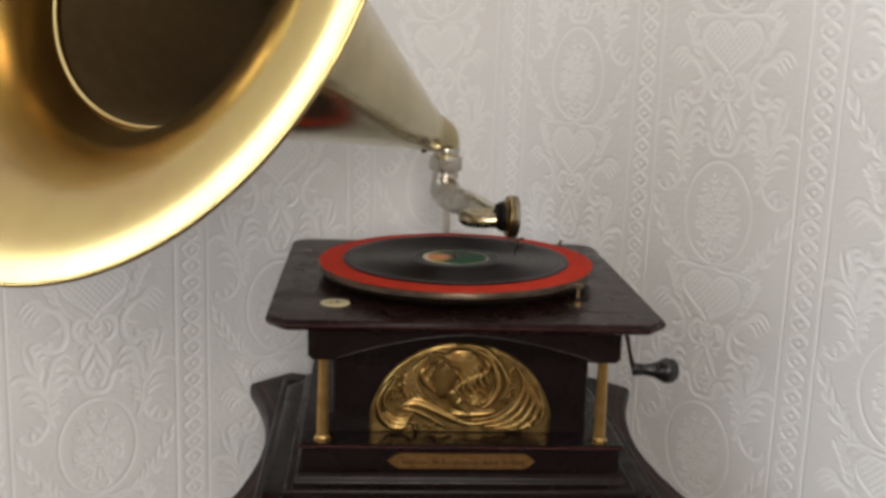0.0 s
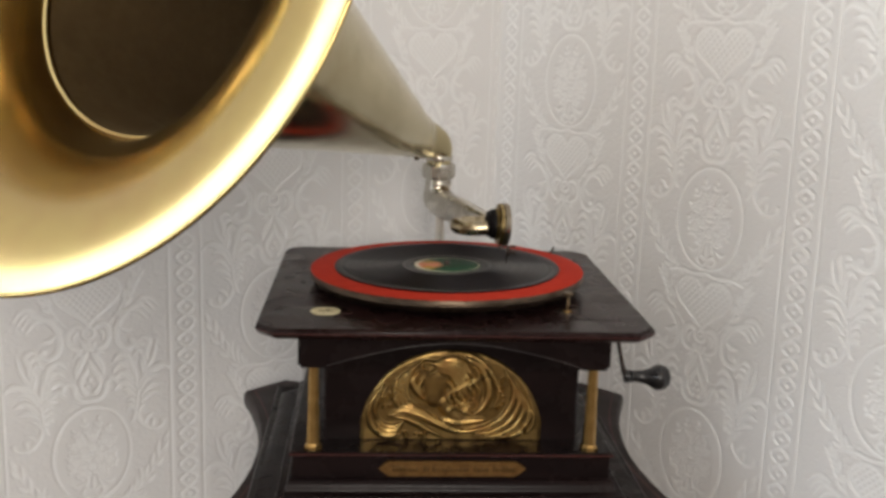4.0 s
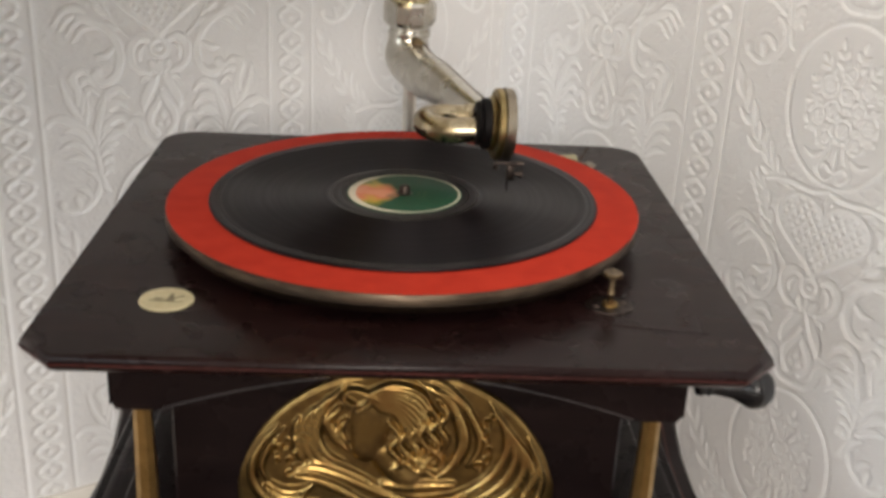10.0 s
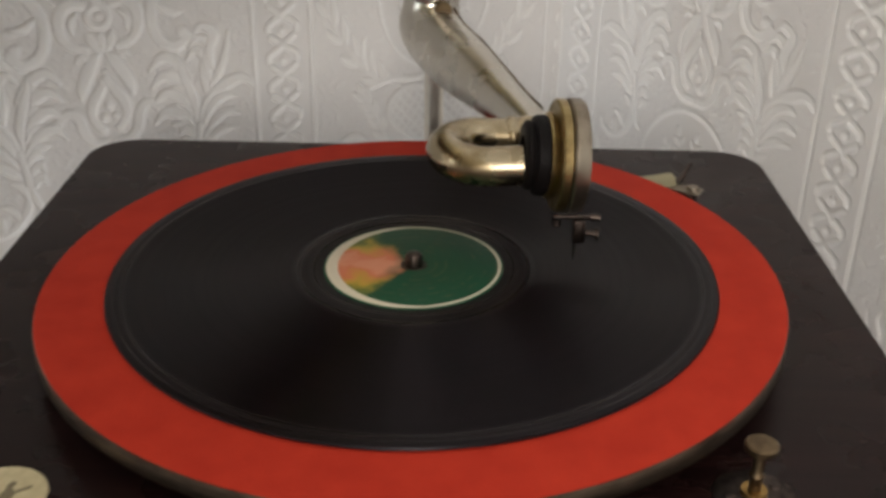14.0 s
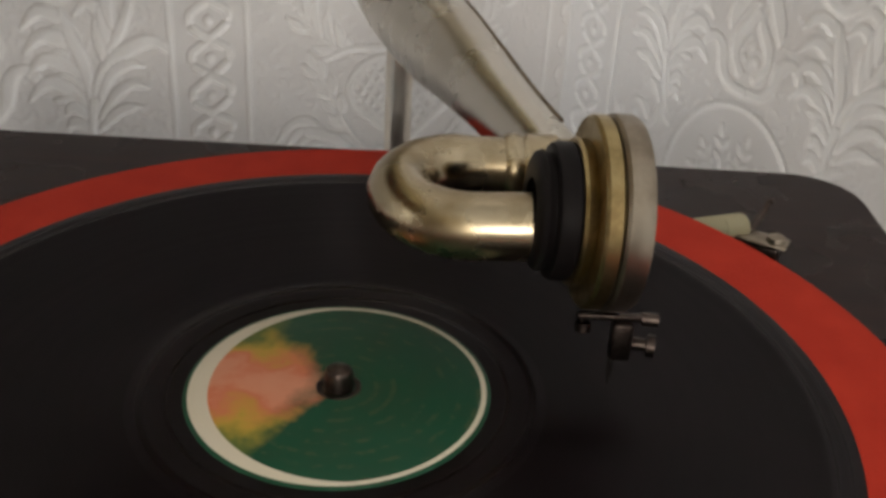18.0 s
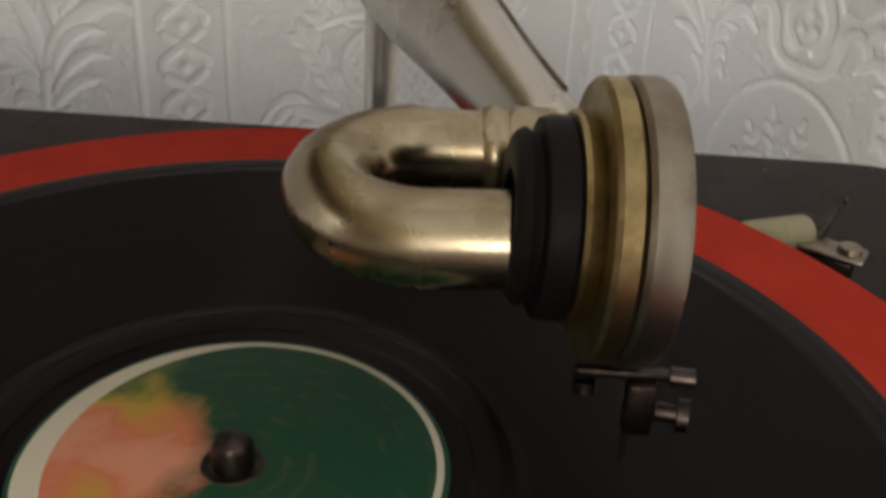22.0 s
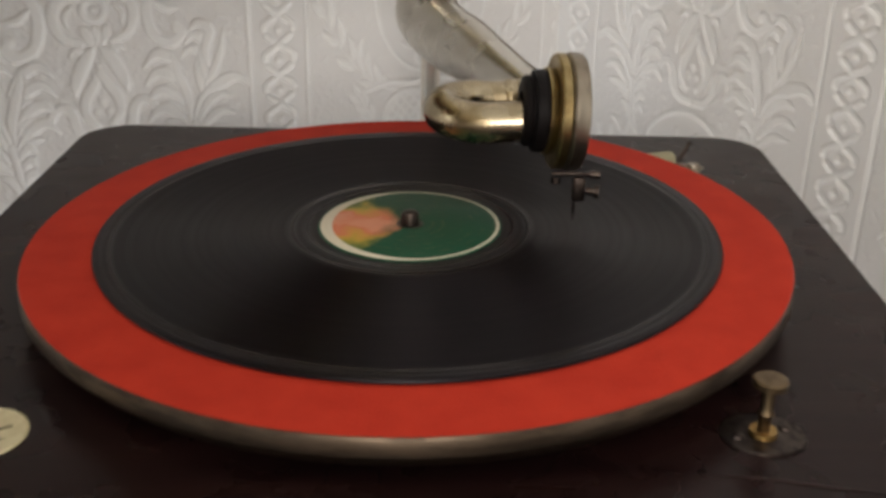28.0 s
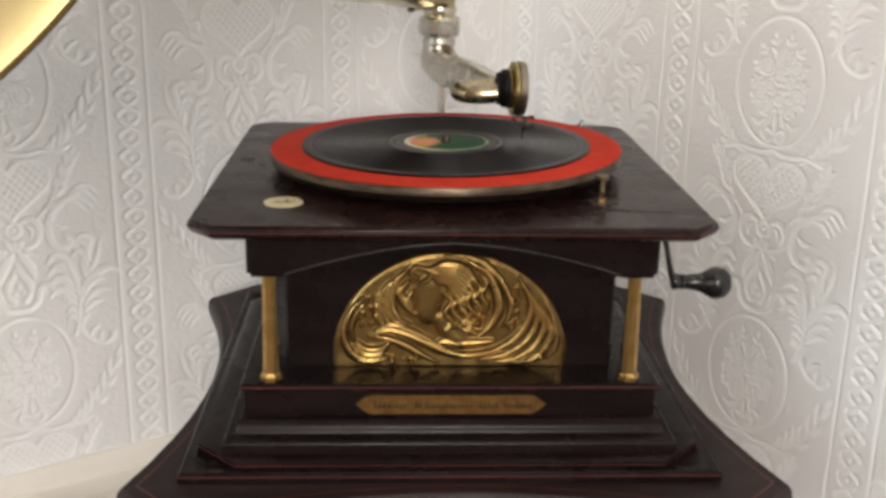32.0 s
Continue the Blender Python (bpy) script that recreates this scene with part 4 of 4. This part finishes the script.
M_PLAQUE_LOW = metal_material("low_pressed_brass", (0.25, 0.160, 0.055), (0.14, 0.082, 0.030), 0.30, 0.42, 60)
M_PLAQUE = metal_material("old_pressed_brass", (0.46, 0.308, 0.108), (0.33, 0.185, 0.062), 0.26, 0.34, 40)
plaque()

# name plate: pointed strip; the engraved words are past reading
NPX, NPZ0, NPZ1 = 0.0745, 0.4155, 0.4325
bm = bmesh.new()
zc = (NPZ0 + NPZ1) / 2
pl = [(-NPX, zc), (-NPX + 0.006, NPZ0 + 0.003), (-NPX + 0.011, NPZ0), (NPX - 0.011, NPZ0), (NPX - 0.006, NPZ0 + 0.003), (NPX, zc), (NPX - 0.006, NPZ1 - 0.003), (NPX - 0.011, NPZ1), (-NPX + 0.011, NPZ1), (-NPX + 0.006, NPZ1 - 0.003)]
fr = [bm.verts.new((x * 0.992, -0.1664, zc + (z - zc) * 0.94)) for x, z in pl]
bk = [bm.verts.new((x, -0.1643, z)) for x, z in pl]
bm.faces.new(fr)
for i in range(len(pl)):
    j = (i + 1) % len(pl)
    bm.faces.new((fr[i], fr[j], bk[j], bk[i]))
M_PLATE = metal_material("browned_plate_brass", (0.34, 0.20, 0.075), (0.22, 0.12, 0.045), 0.28, 0.42, 90)
plate = gpart("name_plate", bm, M_PLATE, None, "narrow pointed brass name plate", 25)
M_WORN = metal_material("dark_engraving", (0.17, 0.098, 0.038), (0.10, 0.056, 0.022), 0.4, 0.55, 90)
letter = random.Random(5)
for x0, x1 in ((-0.060, -0.034), (-0.029, -0.025), (-0.020, 0.016), (0.022, 0.036), (0.041, 0.061)):
    x = x0
    while x < x1:
        w = letter.uniform(0.0017, 0.0029)
        hi = 0.0034 if x == x0 else letter.choice((0.0016, 0.0016, 0.0032))
        b = box(x, x + w, -0.1669, -0.1663, zc - 0.0028, zc + hi, 0.0002)
        b.transform(DOWN)
        part("engraved_bar", b, M_WORN, plate)
        x += w + 0.0009

# emblem on the deck
e = lathe([(0, 0.0008), (1, 0.0008), (1.03, 0.0), (0, 0.0)], 48)
e.transform(Matrix.Rotation(radians(8), 4, "Z") @ Matrix.Diagonal((0.0146, 0.0144, 1, 1)))
em = part("emblem", e, M_EMBLEM, gram, "cream oval emblem with a faded picture", 0)
em.location = (-0.1296, -0.1268, DECK - STAND + 0.0001)

for shape in ([(-0.0105, -0.0030), (0.0075, -0.0042), (0.0095, -0.0034), (-0.0080, -0.0018)],
              [(-0.0010, -0.0028), (0.0042, -0.0030), (0.0048, 0.0006), (0.0030, 0.0030), (0.0012, 0.0034), (0.0006, 0.0006)],
              [(0.0005, 0.0036), (0.0028, 0.0032), (0.0034, 0.0060), (0.0018, 0.0068)],
              [(0.0046, 0.0004), (0.0094, 0.0036), (0.0088, 0.0048), (0.0042, 0.0016)],
              [(-0.0070, -0.0010), (-0.0022, -0.0014), (-0.0014, 0.0004), (-0.0052, 0.0012)]):
    part("printed_shape", prism(shape, [(0.0, 0.0006), (0.0, 0.0010)]), M_PRINT, em, "", 0)

# speed screw: plate, collar, stem and thumb head
sp = Matrix.Translation((0.1170, -0.1178, DECK))
regulator = gpart("speed_control", lathe([(0, 0.0), (0.0132, 0.0), (0.0130, 0.0009), (0, 0.0009)], 36, sp @ Matrix.Diagonal((1.05, 0.9, 1, 1))), M_IRON, None, "round steel plate of the speed screw")
for nm, prof, dx, dy, mm in (("collar", [(0, 0.0009), (0.0046, 0.0009), (0.0044, 0.0024), (0, 0.0024)], 0, 0, M_BRASS),
                             ("stem", [(0.0020, 0.002), (0.0020, 0.007), (0.0026, 0.0085), (0.0018, 0.010), (0.0022, 0.0185)], 0, 0, M_STUD),
                             ("thumb_head", [(0, 0.0175), (0.0035, 0.0175), (0.0056, 0.0186), (0.0056, 0.0206), (0.0050, 0.0212), (0, 0.0214)], 0, 0, M_STUD),
                             ("screw_head", [(0.0022, 0.0009), (0.0019, 0.0017), (0, 0.0020)], -0.0085, -0.002, M_IRON),
                             ("screw_head", [(0.0022, 0.0009), (0.0019, 0.0017), (0, 0.0020)], 0.0080, 0.0035, M_IRON)):
    b = lathe(prof, 20, sp @ Matrix.Translation((dx, dy, 0)))
    b.transform(DOWN)
    part(nm, b, mm, regulator)

# brake beside the turntable: pivot plate, felt-covered roller, lever
br = Matrix.Translation((0.134, 0.122, DECK)) @ Matrix.Rotation(radians(-28), 4, "Z")
brake = gpart("brake", box(-0.004, 0.011, -0.005, 0.0035, 0.0, 0.007, 0.0015, br), M_IRON, None, "small brake with a pale roller and lever")
for nm, b, mm in (("brake_arm", box(-0.007, 0.0135, -0.0050, 0.0040, 0.0070, 0.0086, 0.0008, br), M_BOX),
                  ("pivot_screw", lathe([(0.0034, 0.0088), (0.0030, 0.0104), (0, 0.0108)], 16, br @ Matrix.Translation((0.009, -0.001, 0))), M_BOX),
                  ("brake_pad", lathe([(0, 0), (0.0048, 0), (0.0052, 0.001), (0.0052, 0.0092), (0.0049, 0.0096), (0.0052, 0.0100), (0.0052, 0.0190), (0.0046, 0.0200), (0, 0.0200)], 20, br @ axis_frame((-0.004, 0.0035, 0.0085), (-0.66, -0.75, 0.0))), M_IVORY),
                  ("lever", tube([(*(br @ Vector(p)), r) for p, r in (((-0.001, 0.003, 0.008), 0.0016), ((0.001, 0.010, 0.013), 0.0013), ((0.002, 0.012, 0.0165), 0.0011), ((0.0035, 0.012, 0.0175), 0.0012))], 10), M_IRON)):
    b.transform(DOWN)
    part(nm, b, mm, brake)

# turntable and record, both a little low on one side
LEAN = radians(-0.7)
TILT = Matrix.Translation((0, 0, DECK + 0.012)) @ Matrix.Rotation(LEAN, 4, "Y") @ Matrix.Translation((0, 0, -DECK - 0.012))
tt = gpart("turntable", lathe([(0, DECK + 0.006), (0.147, DECK + 0.006), (0.149, DECK + 0.0105), (0.1512, DECK + 0.0112), (0.1525, DECK + 0.0122), (0.1525, DECK + 0.0178), (0.1518, DECK + 0.0188), (0, DECK + 0.0188)], 160, TILT), M_RIM, None, "nickel-rimmed turntable")
felt = lathe([(0, DECK + 0.0188), (0.1516, DECK + 0.0188), (0.1519, DECK + 0.0193), (0.1512, DECK + 0.0198), (0, DECK + 0.0198)], 160, TILT)
felt.transform(DOWN)
part("felt", felt, M_RED, tt, "red felt cloth on the turntable", 50)
hub = lathe([(0.006, DECK), (0.006, DECK + 0.0062)], 24)
hub.transform(DOWN)
part("hub", hub, M_IRON, tt)
spin = lathe([(0.0036, 0.0), (0.0036, 0.0062), (0.0030, 0.0074), (0.0012, 0.0080), (0, 0.0080)], 24, Matrix.Translation((0, 0, DECK + 0.0200)))
spin.transform(DOWN)
part("spindle", spin, M_IRON, tt, "short steel spindle")

RZ = DECK + 0.0199
rec = thing("record", "black shellac record with a green paper label on the turntable", "record", at=(0, 0, RZ))
rec.rotation_euler = (0, LEAN, 0)
disc = part("disc", lathe([(0.0036, 0.0), (0.1236, 0.0), (0.1252, 0.0004), (0.1256, 0.0011), (0.1252, 0.0019), (0.1238, 0.0022), (0.1215, 0.0020), (0.1175, 0.0019), (0.0515, 0.0019), (0.0500, 0.0021), (0.0480, 0.0020), (0.0405, 0.0020), (0.0395, 0.0018), (0.0036, 0.0018)], 180, None, True), M_REC, rec)
disc.data.materials.append(M_REC_EDGE)
for f in disc.data.polygons:
    r = math.hypot(f.center.x, f.center.y)
    f.material_index = 0 if 0.0512 < r < 0.1178 else 1
part("label", lathe([(0.0038, 0.0022), (0.0374, 0.0022), (0.0378, 0.0018)], 96), M_LABEL, rec, "green paper label with pale ring and faded picture", 60)

part("hole_ring", lathe([(0.0040, 0.0022), (0.0056, 0.0022), (0.0054, 0.0024), (0.0042, 0.0024)], 32, None, True), M_IRON, rec, "worn dark ring round the hole")

# crank
crank = gpart("crank", tube(glide([(0.128, -0.030, 0.532, 0.0045), (0.16, -0.030, 0.532, 0.0040), (0.183, -0.030, 0.530, 0.0032), (0.191, -0.033, 0.522, 0.0026), (0.196, -0.037, 0.500, 0.0024), (0.2005, -0.038, 0.484, 0.0030), (0.206, -0.038, 0.4805, 0.0030)], 40), 12), M_IRON, None, "bent dark steel crank")
grip = lathe([(0, -0.001), (0.0070, 0.0), (0.0076, 0.003), (0.0064, 0.006), (0.0072, 0.008), (0.0062, 0.011), (0.0070, 0.017), (0.0085, 0.025), (0.0112, 0.030), (0.0140, 0.035), (0.0146, 0.0385), (0.0134, 0.0455), (0.0090, 0.0502), (0, 0.0520)], 32, axis_frame((0.2005, -0.038, 0.4812), (1, 0.0, -0.03)))
grip.transform(DOWN)
part("grip", grip, M_HANDLE, crank, "black turned wooden grip")

# support rod of the arm, on a bracket behind the case
bracket = gpart("arm_bracket", box(-0.012, 0.020, 0.1405, 0.222, 0.512, 0.530, 0.003), M_IRON, None, "steel bracket behind the case")
for nm, b, mm in (("support_rod", tube([(0.004, 0.213, 0.530, 0.0056), (0.004, 0.213, 0.622, 0.0056)], 20), M_ROD),
                  ("rod_collar", lathe([(0.0056, 0.530), (0.0090, 0.530), (0.0090, 0.533), (0.0056, 0.535)], 20, Matrix.Translation((0.004, 0.213, 0))), M_NICKEL)):
    b.transform(DOWN)
    part(nm, b, mm, bracket)

# tone arm
arm = gpart("tone_arm", tube(glide([(0.002, 0.2405, 0.690, 0.0158), (0.002, 0.2405, 0.660, 0.0160), (0.0012, 0.2400, 0.646, 0.0172), (0.0012, 0.2360, 0.6350, 0.0188), (0.0105, 0.2085, 0.6298, 0.0180), (0.0214, 0.170, 0.6312, 0.0168), (0.0325, 0.130, 0.6335, 0.0136), (0.043, 0.092, 0.635, 0.0108), (0.0515, 0.062, 0.6365, 0.0090), (0.0535, 0.0555, 0.6366, 0.0080), (0.0545, 0.0515, 0.6366, 0.0062)], 60), 28), M_NICKEL, None, "tapering worn nickel tone arm")


ARM = [(0.0040, 0.230, 0.6335, 0.0186), (0.0105, 0.2085, 0.6298, 0.0180), (0.0214, 0.170, 0.6312, 0.0168), (0.0325, 0.130, 0.6335, 0.0136), (0.043, 0.092, 0.635, 0.0108), (0.0505, 0.066, 0.6364, 0.0092)]


def apart_(name, bm, material, label="", smooth=35):
    bm.transform(DOWN)
    return part(name, bm, material, arm, label, smooth)


apart_("nut", lathe([(0.0150, 0.662), (0.0200, 0.662), (0.0220, 0.665), (0.0220, 0.679), (0.0200, 0.682), (0.0150, 0.682)], 12, Matrix.Translation((0.002, 0.2405, 0)), True), M_NICKEL, "ribbed nickel collar nut", 20)
apart_("collar", lathe([(0.014, 0.652), (0.0172, 0.652), (0.0178, 0.655), (0.0172, 0.658), (0.014, 0.658)], 32, Matrix.Translation((0.002, 0.2405, 0)), True), M_NICKEL)
apart_("screw", lathe([(0, 0.0055), (0.0036, 0.0052), (0.0042, 0.003), (0.0042, -0.004), (0, -0.004)], 16, axis_frame((0.008, 0.2235, 0.646), (0.12, -0.75, 0.65)) @ Matrix.Scale(1.35, 4)), M_STUD, "slotted screw on the arm's bend")
apart_("seam", tube(glide([(x + 0.56 * r, y + 0.18 * r, z + 0.79 * r, 0.0009) for x, y, z, r in ARM], 40), 8), M_STUD, "dark raised seam along the arm")
GB = [(0.0575, 0.0512, 0.6368), (0.041, 0.0505, 0.6364), (0.0303, 0.0504, 0.6364)]
bend = [(0.0592, 0.0513, 0.6368, 0.0050)] + [(*p, 0.0079) for p in GB]
for i in range(1, 14):
    a = math.pi / 2 + math.pi * i / 14
    bend.append((0.0303 + 0.0182 * math.cos(a), 0.0322 + 0.0182 * math.sin(a), 0.6364, 0.0084))
bend += [(0.0303, 0.0140, 0.6364, 0.0084), (0.0450, 0.0136, 0.6374, 0.0084)]
apart_("gooseneck", tube(bend, 28), M_BEND, "U-shaped brassy nickel gooseneck")
apart_("bend_collar", lathe([(0.0080, 0), (0.0090, 0), (0.0096, 0.0015), (0.0096, 0.0035), (0.0088, 0.005), (0.0094, 0.0065), (0.0094, 0.014), (0.0080, 0.015)], 28, axis_frame((0.0395, 0.0505, 0.6358), (1, 0.05, 0.03))), M_BEND, "ringed collar of the gooseneck")

# sound box
SB = axis_frame((0.0415, 0.0125, 0.6425), (1.0, 0.09, -0.03))


def turned(prof, seg=48):
    return lathe(prof, seg, SB)


box_ = gpart("sound_box", turned([(0, 0.0198), (0.0205, 0.0198), (0.0230, 0.0201), (0.0238, 0.0210), (0.0238, 0.0252), (0.0230, 0.0266), (0.0205, 0.0271), (0.0195, 0.0262), (0, 0.0260)], 64), M_BOX, None, "round nickel sound box")
for nm, b, mm, lb in (("rubber_flange", turned([(0.0078, 0.0026), (0.0125, 0.0026), (0.0140, 0.0034), (0.0146, 0.0046), (0.0138, 0.0058), (0.0138, 0.0064), (0.0162, 0.0070), (0.0167, 0.0084), (0.0167, 0.0114), (0.0160, 0.0122), (0.0078, 0.0122)]), M_BLACK, "black rubber flange"),
                      ("brass_ring", turned([(0.0100, 0.0120), (0.0176, 0.0120), (0.0180, 0.0128), (0.0176, 0.0144), (0.0165, 0.0158), (0.0100, 0.0158)]), M_GILT, "brass back ring"),
                      ("back_plate", turned([(0.0150, 0.0154), (0.0226, 0.0154), (0.0234, 0.0162), (0.0234, 0.0192), (0.0222, 0.0200), (0.0150, 0.0200)], 64), M_GILT, "dulled brass back plate"),
                      ("rim_screw", lathe([(0.0012, 0), (0.0010, 0.0008), (0, 0.0010)], 10, SB @ Matrix.Translation((0.019, 0.0095, 0.0154)) @ Matrix.Rotation(math.pi, 4, "X")), M_NICKEL, ""),
                      ("stylus_bar", box(0.0572, 0.0738, 0.0042, 0.0064, 0.6176, 0.6192, 0.0006), M_IRON, "narrow stylus bar"),
                      ("pivot_screw", lathe([(0.0019, 0), (0.0019, 0.0022), (0, 0.0026)], 12, axis_frame((0.0590, 0.0050, 0.6165), (0, -0.2, -1))), M_IRON, ""),
                      ("pivot_screw", lathe([(0.0017, 0), (0.0017, 0.0040), (0, 0.0044)], 12, axis_frame((0.0730, 0.0050, 0.6184), (1, -0.1, 0.0))), M_IRON, ""),
                      ("needle_holder", box(0.0660, 0.0712, 0.0026, 0.0068, 0.6070, 0.6175, 0.0010), M_IRON, "dark steel needle holder"),
                      ("thumb_screw", lathe([(0.0016, 0), (0.0016, 0.0035), (0.0028, 0.0036), (0.0028, 0.0055), (0, 0.0057)], 14, axis_frame((0.0715, 0.0045, 0.6115), (1, -0.2, 0))), M_IRON, ""),
                      ("needle", tube([(0.0670, 0.0046, 0.610, 0.0009), (0.0672, 0.0060, 0.6018, 0.0008), (0.0672, 0.0064, 0.5978, 0.0002)], 10), M_NICKEL, "steel needle on the record")):
    b.transform(DOWN)
    part(nm, b, mm, box_, lb)

# horn
HE = Vector((-0.0104, 0.2414, 0.7069))
HN = Vector((-0.4665, -0.8248, 0.3195)).normalized()
HM = axis_frame(HE, HN)


def horn_r(a):
    return 0.019 + 0.203 * a + 0.010 * a * a


cone = [(horn_r(a), a) for a in (0.058, 0.08, 0.1, 0.15, 0.2, 0.25, 0.3, 0.35, 0.4, 0.45, 0.5, 0.548)]
bell = [(0.1325, 0.548), (0.1375, 0.566), (0.1455, 0.588), (0.157, 0.610), (0.172, 0.631), (0.190, 0.650), (0.210, 0.666), (0.230, 0.6775), (0.250, 0.6847), (0.2655, 0.6878), (0.2800, 0.6889)]
lip = [(0.2820 - 0.0020 * math.cos(q), 0.6889 + 0.0020 * math.sin(q)) for q in np.linspace(0.3, 2 * math.pi - 0.6, 14)]
T = 0.0012
gpart_horn = gpart("horn_cone", lathe(cone, 96, HM), M_HORN_OUT, None, "long tapering brass horn, dull outside")
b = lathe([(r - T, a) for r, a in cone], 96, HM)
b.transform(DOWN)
part("cone_lining", b, M_LINING, gpart_horn, "brown inside of the horn, its shade put into the colour")
b = lathe([(0.1300, 0.5465), (0.1340, 0.5452), (0.1350, 0.549), (0.1330, 0.5525), (0.1305, 0.5515)], 96, HM, True)
b.transform(DOWN)
part("seam_ring", b, M_HORN_IN, gpart_horn, "bright seam where cone and bell meet")
bellp = gpart("horn_bell", lathe(bell + lip, 160, HM), M_HORN_IN, None, "wide flared brass bell of the horn")
b = lathe([(r + T, a - 0.0008) for r, a in bell], 160, HM)
b.transform(DOWN)
part("bell_back", b, M_HORN_OUT, bellp, "dull outside of the bell")
elbow = gpart("horn_elbow", tube(glide([(0.002, 0.2405, 0.680, 0.0162), (0.002, 0.2405, 0.691, 0.0166), (0.0006, 0.2392, 0.7005, 0.0190), (-0.0045, 0.2345, 0.7080, 0.0218), (-0.0148, 0.2250, 0.7137, 0.0243), (*(HE + HN * 0.035), 0.0267), (*(HE + HN * 0.060), 0.0316)], 40), 32), M_HORN_OUT, None, "dull brass elbow between arm and horn")
for nm, b, mm in (("wing_screw", tube([(-0.018, 0.222, 0.6925, 0.0026), (-0.0265, 0.213, 0.6925, 0.0024)], 12), M_STUD),
                  ("wing", box(-0.0325, -0.0255, 0.2085, 0.2165, 0.6885, 0.6965, 0.0018), M_STUD),
                  ("elbow_ring", lathe([(0.0150, 0.686), (0.0178, 0.686), (0.0184, 0.689), (0.0178, 0.692), (0.0150, 0.692)], 32, Matrix.Translation((0.002, 0.2405, 0)), True), M_NICKEL)):
    b.transform(DOWN)
    part(nm, b, mm, elbow)
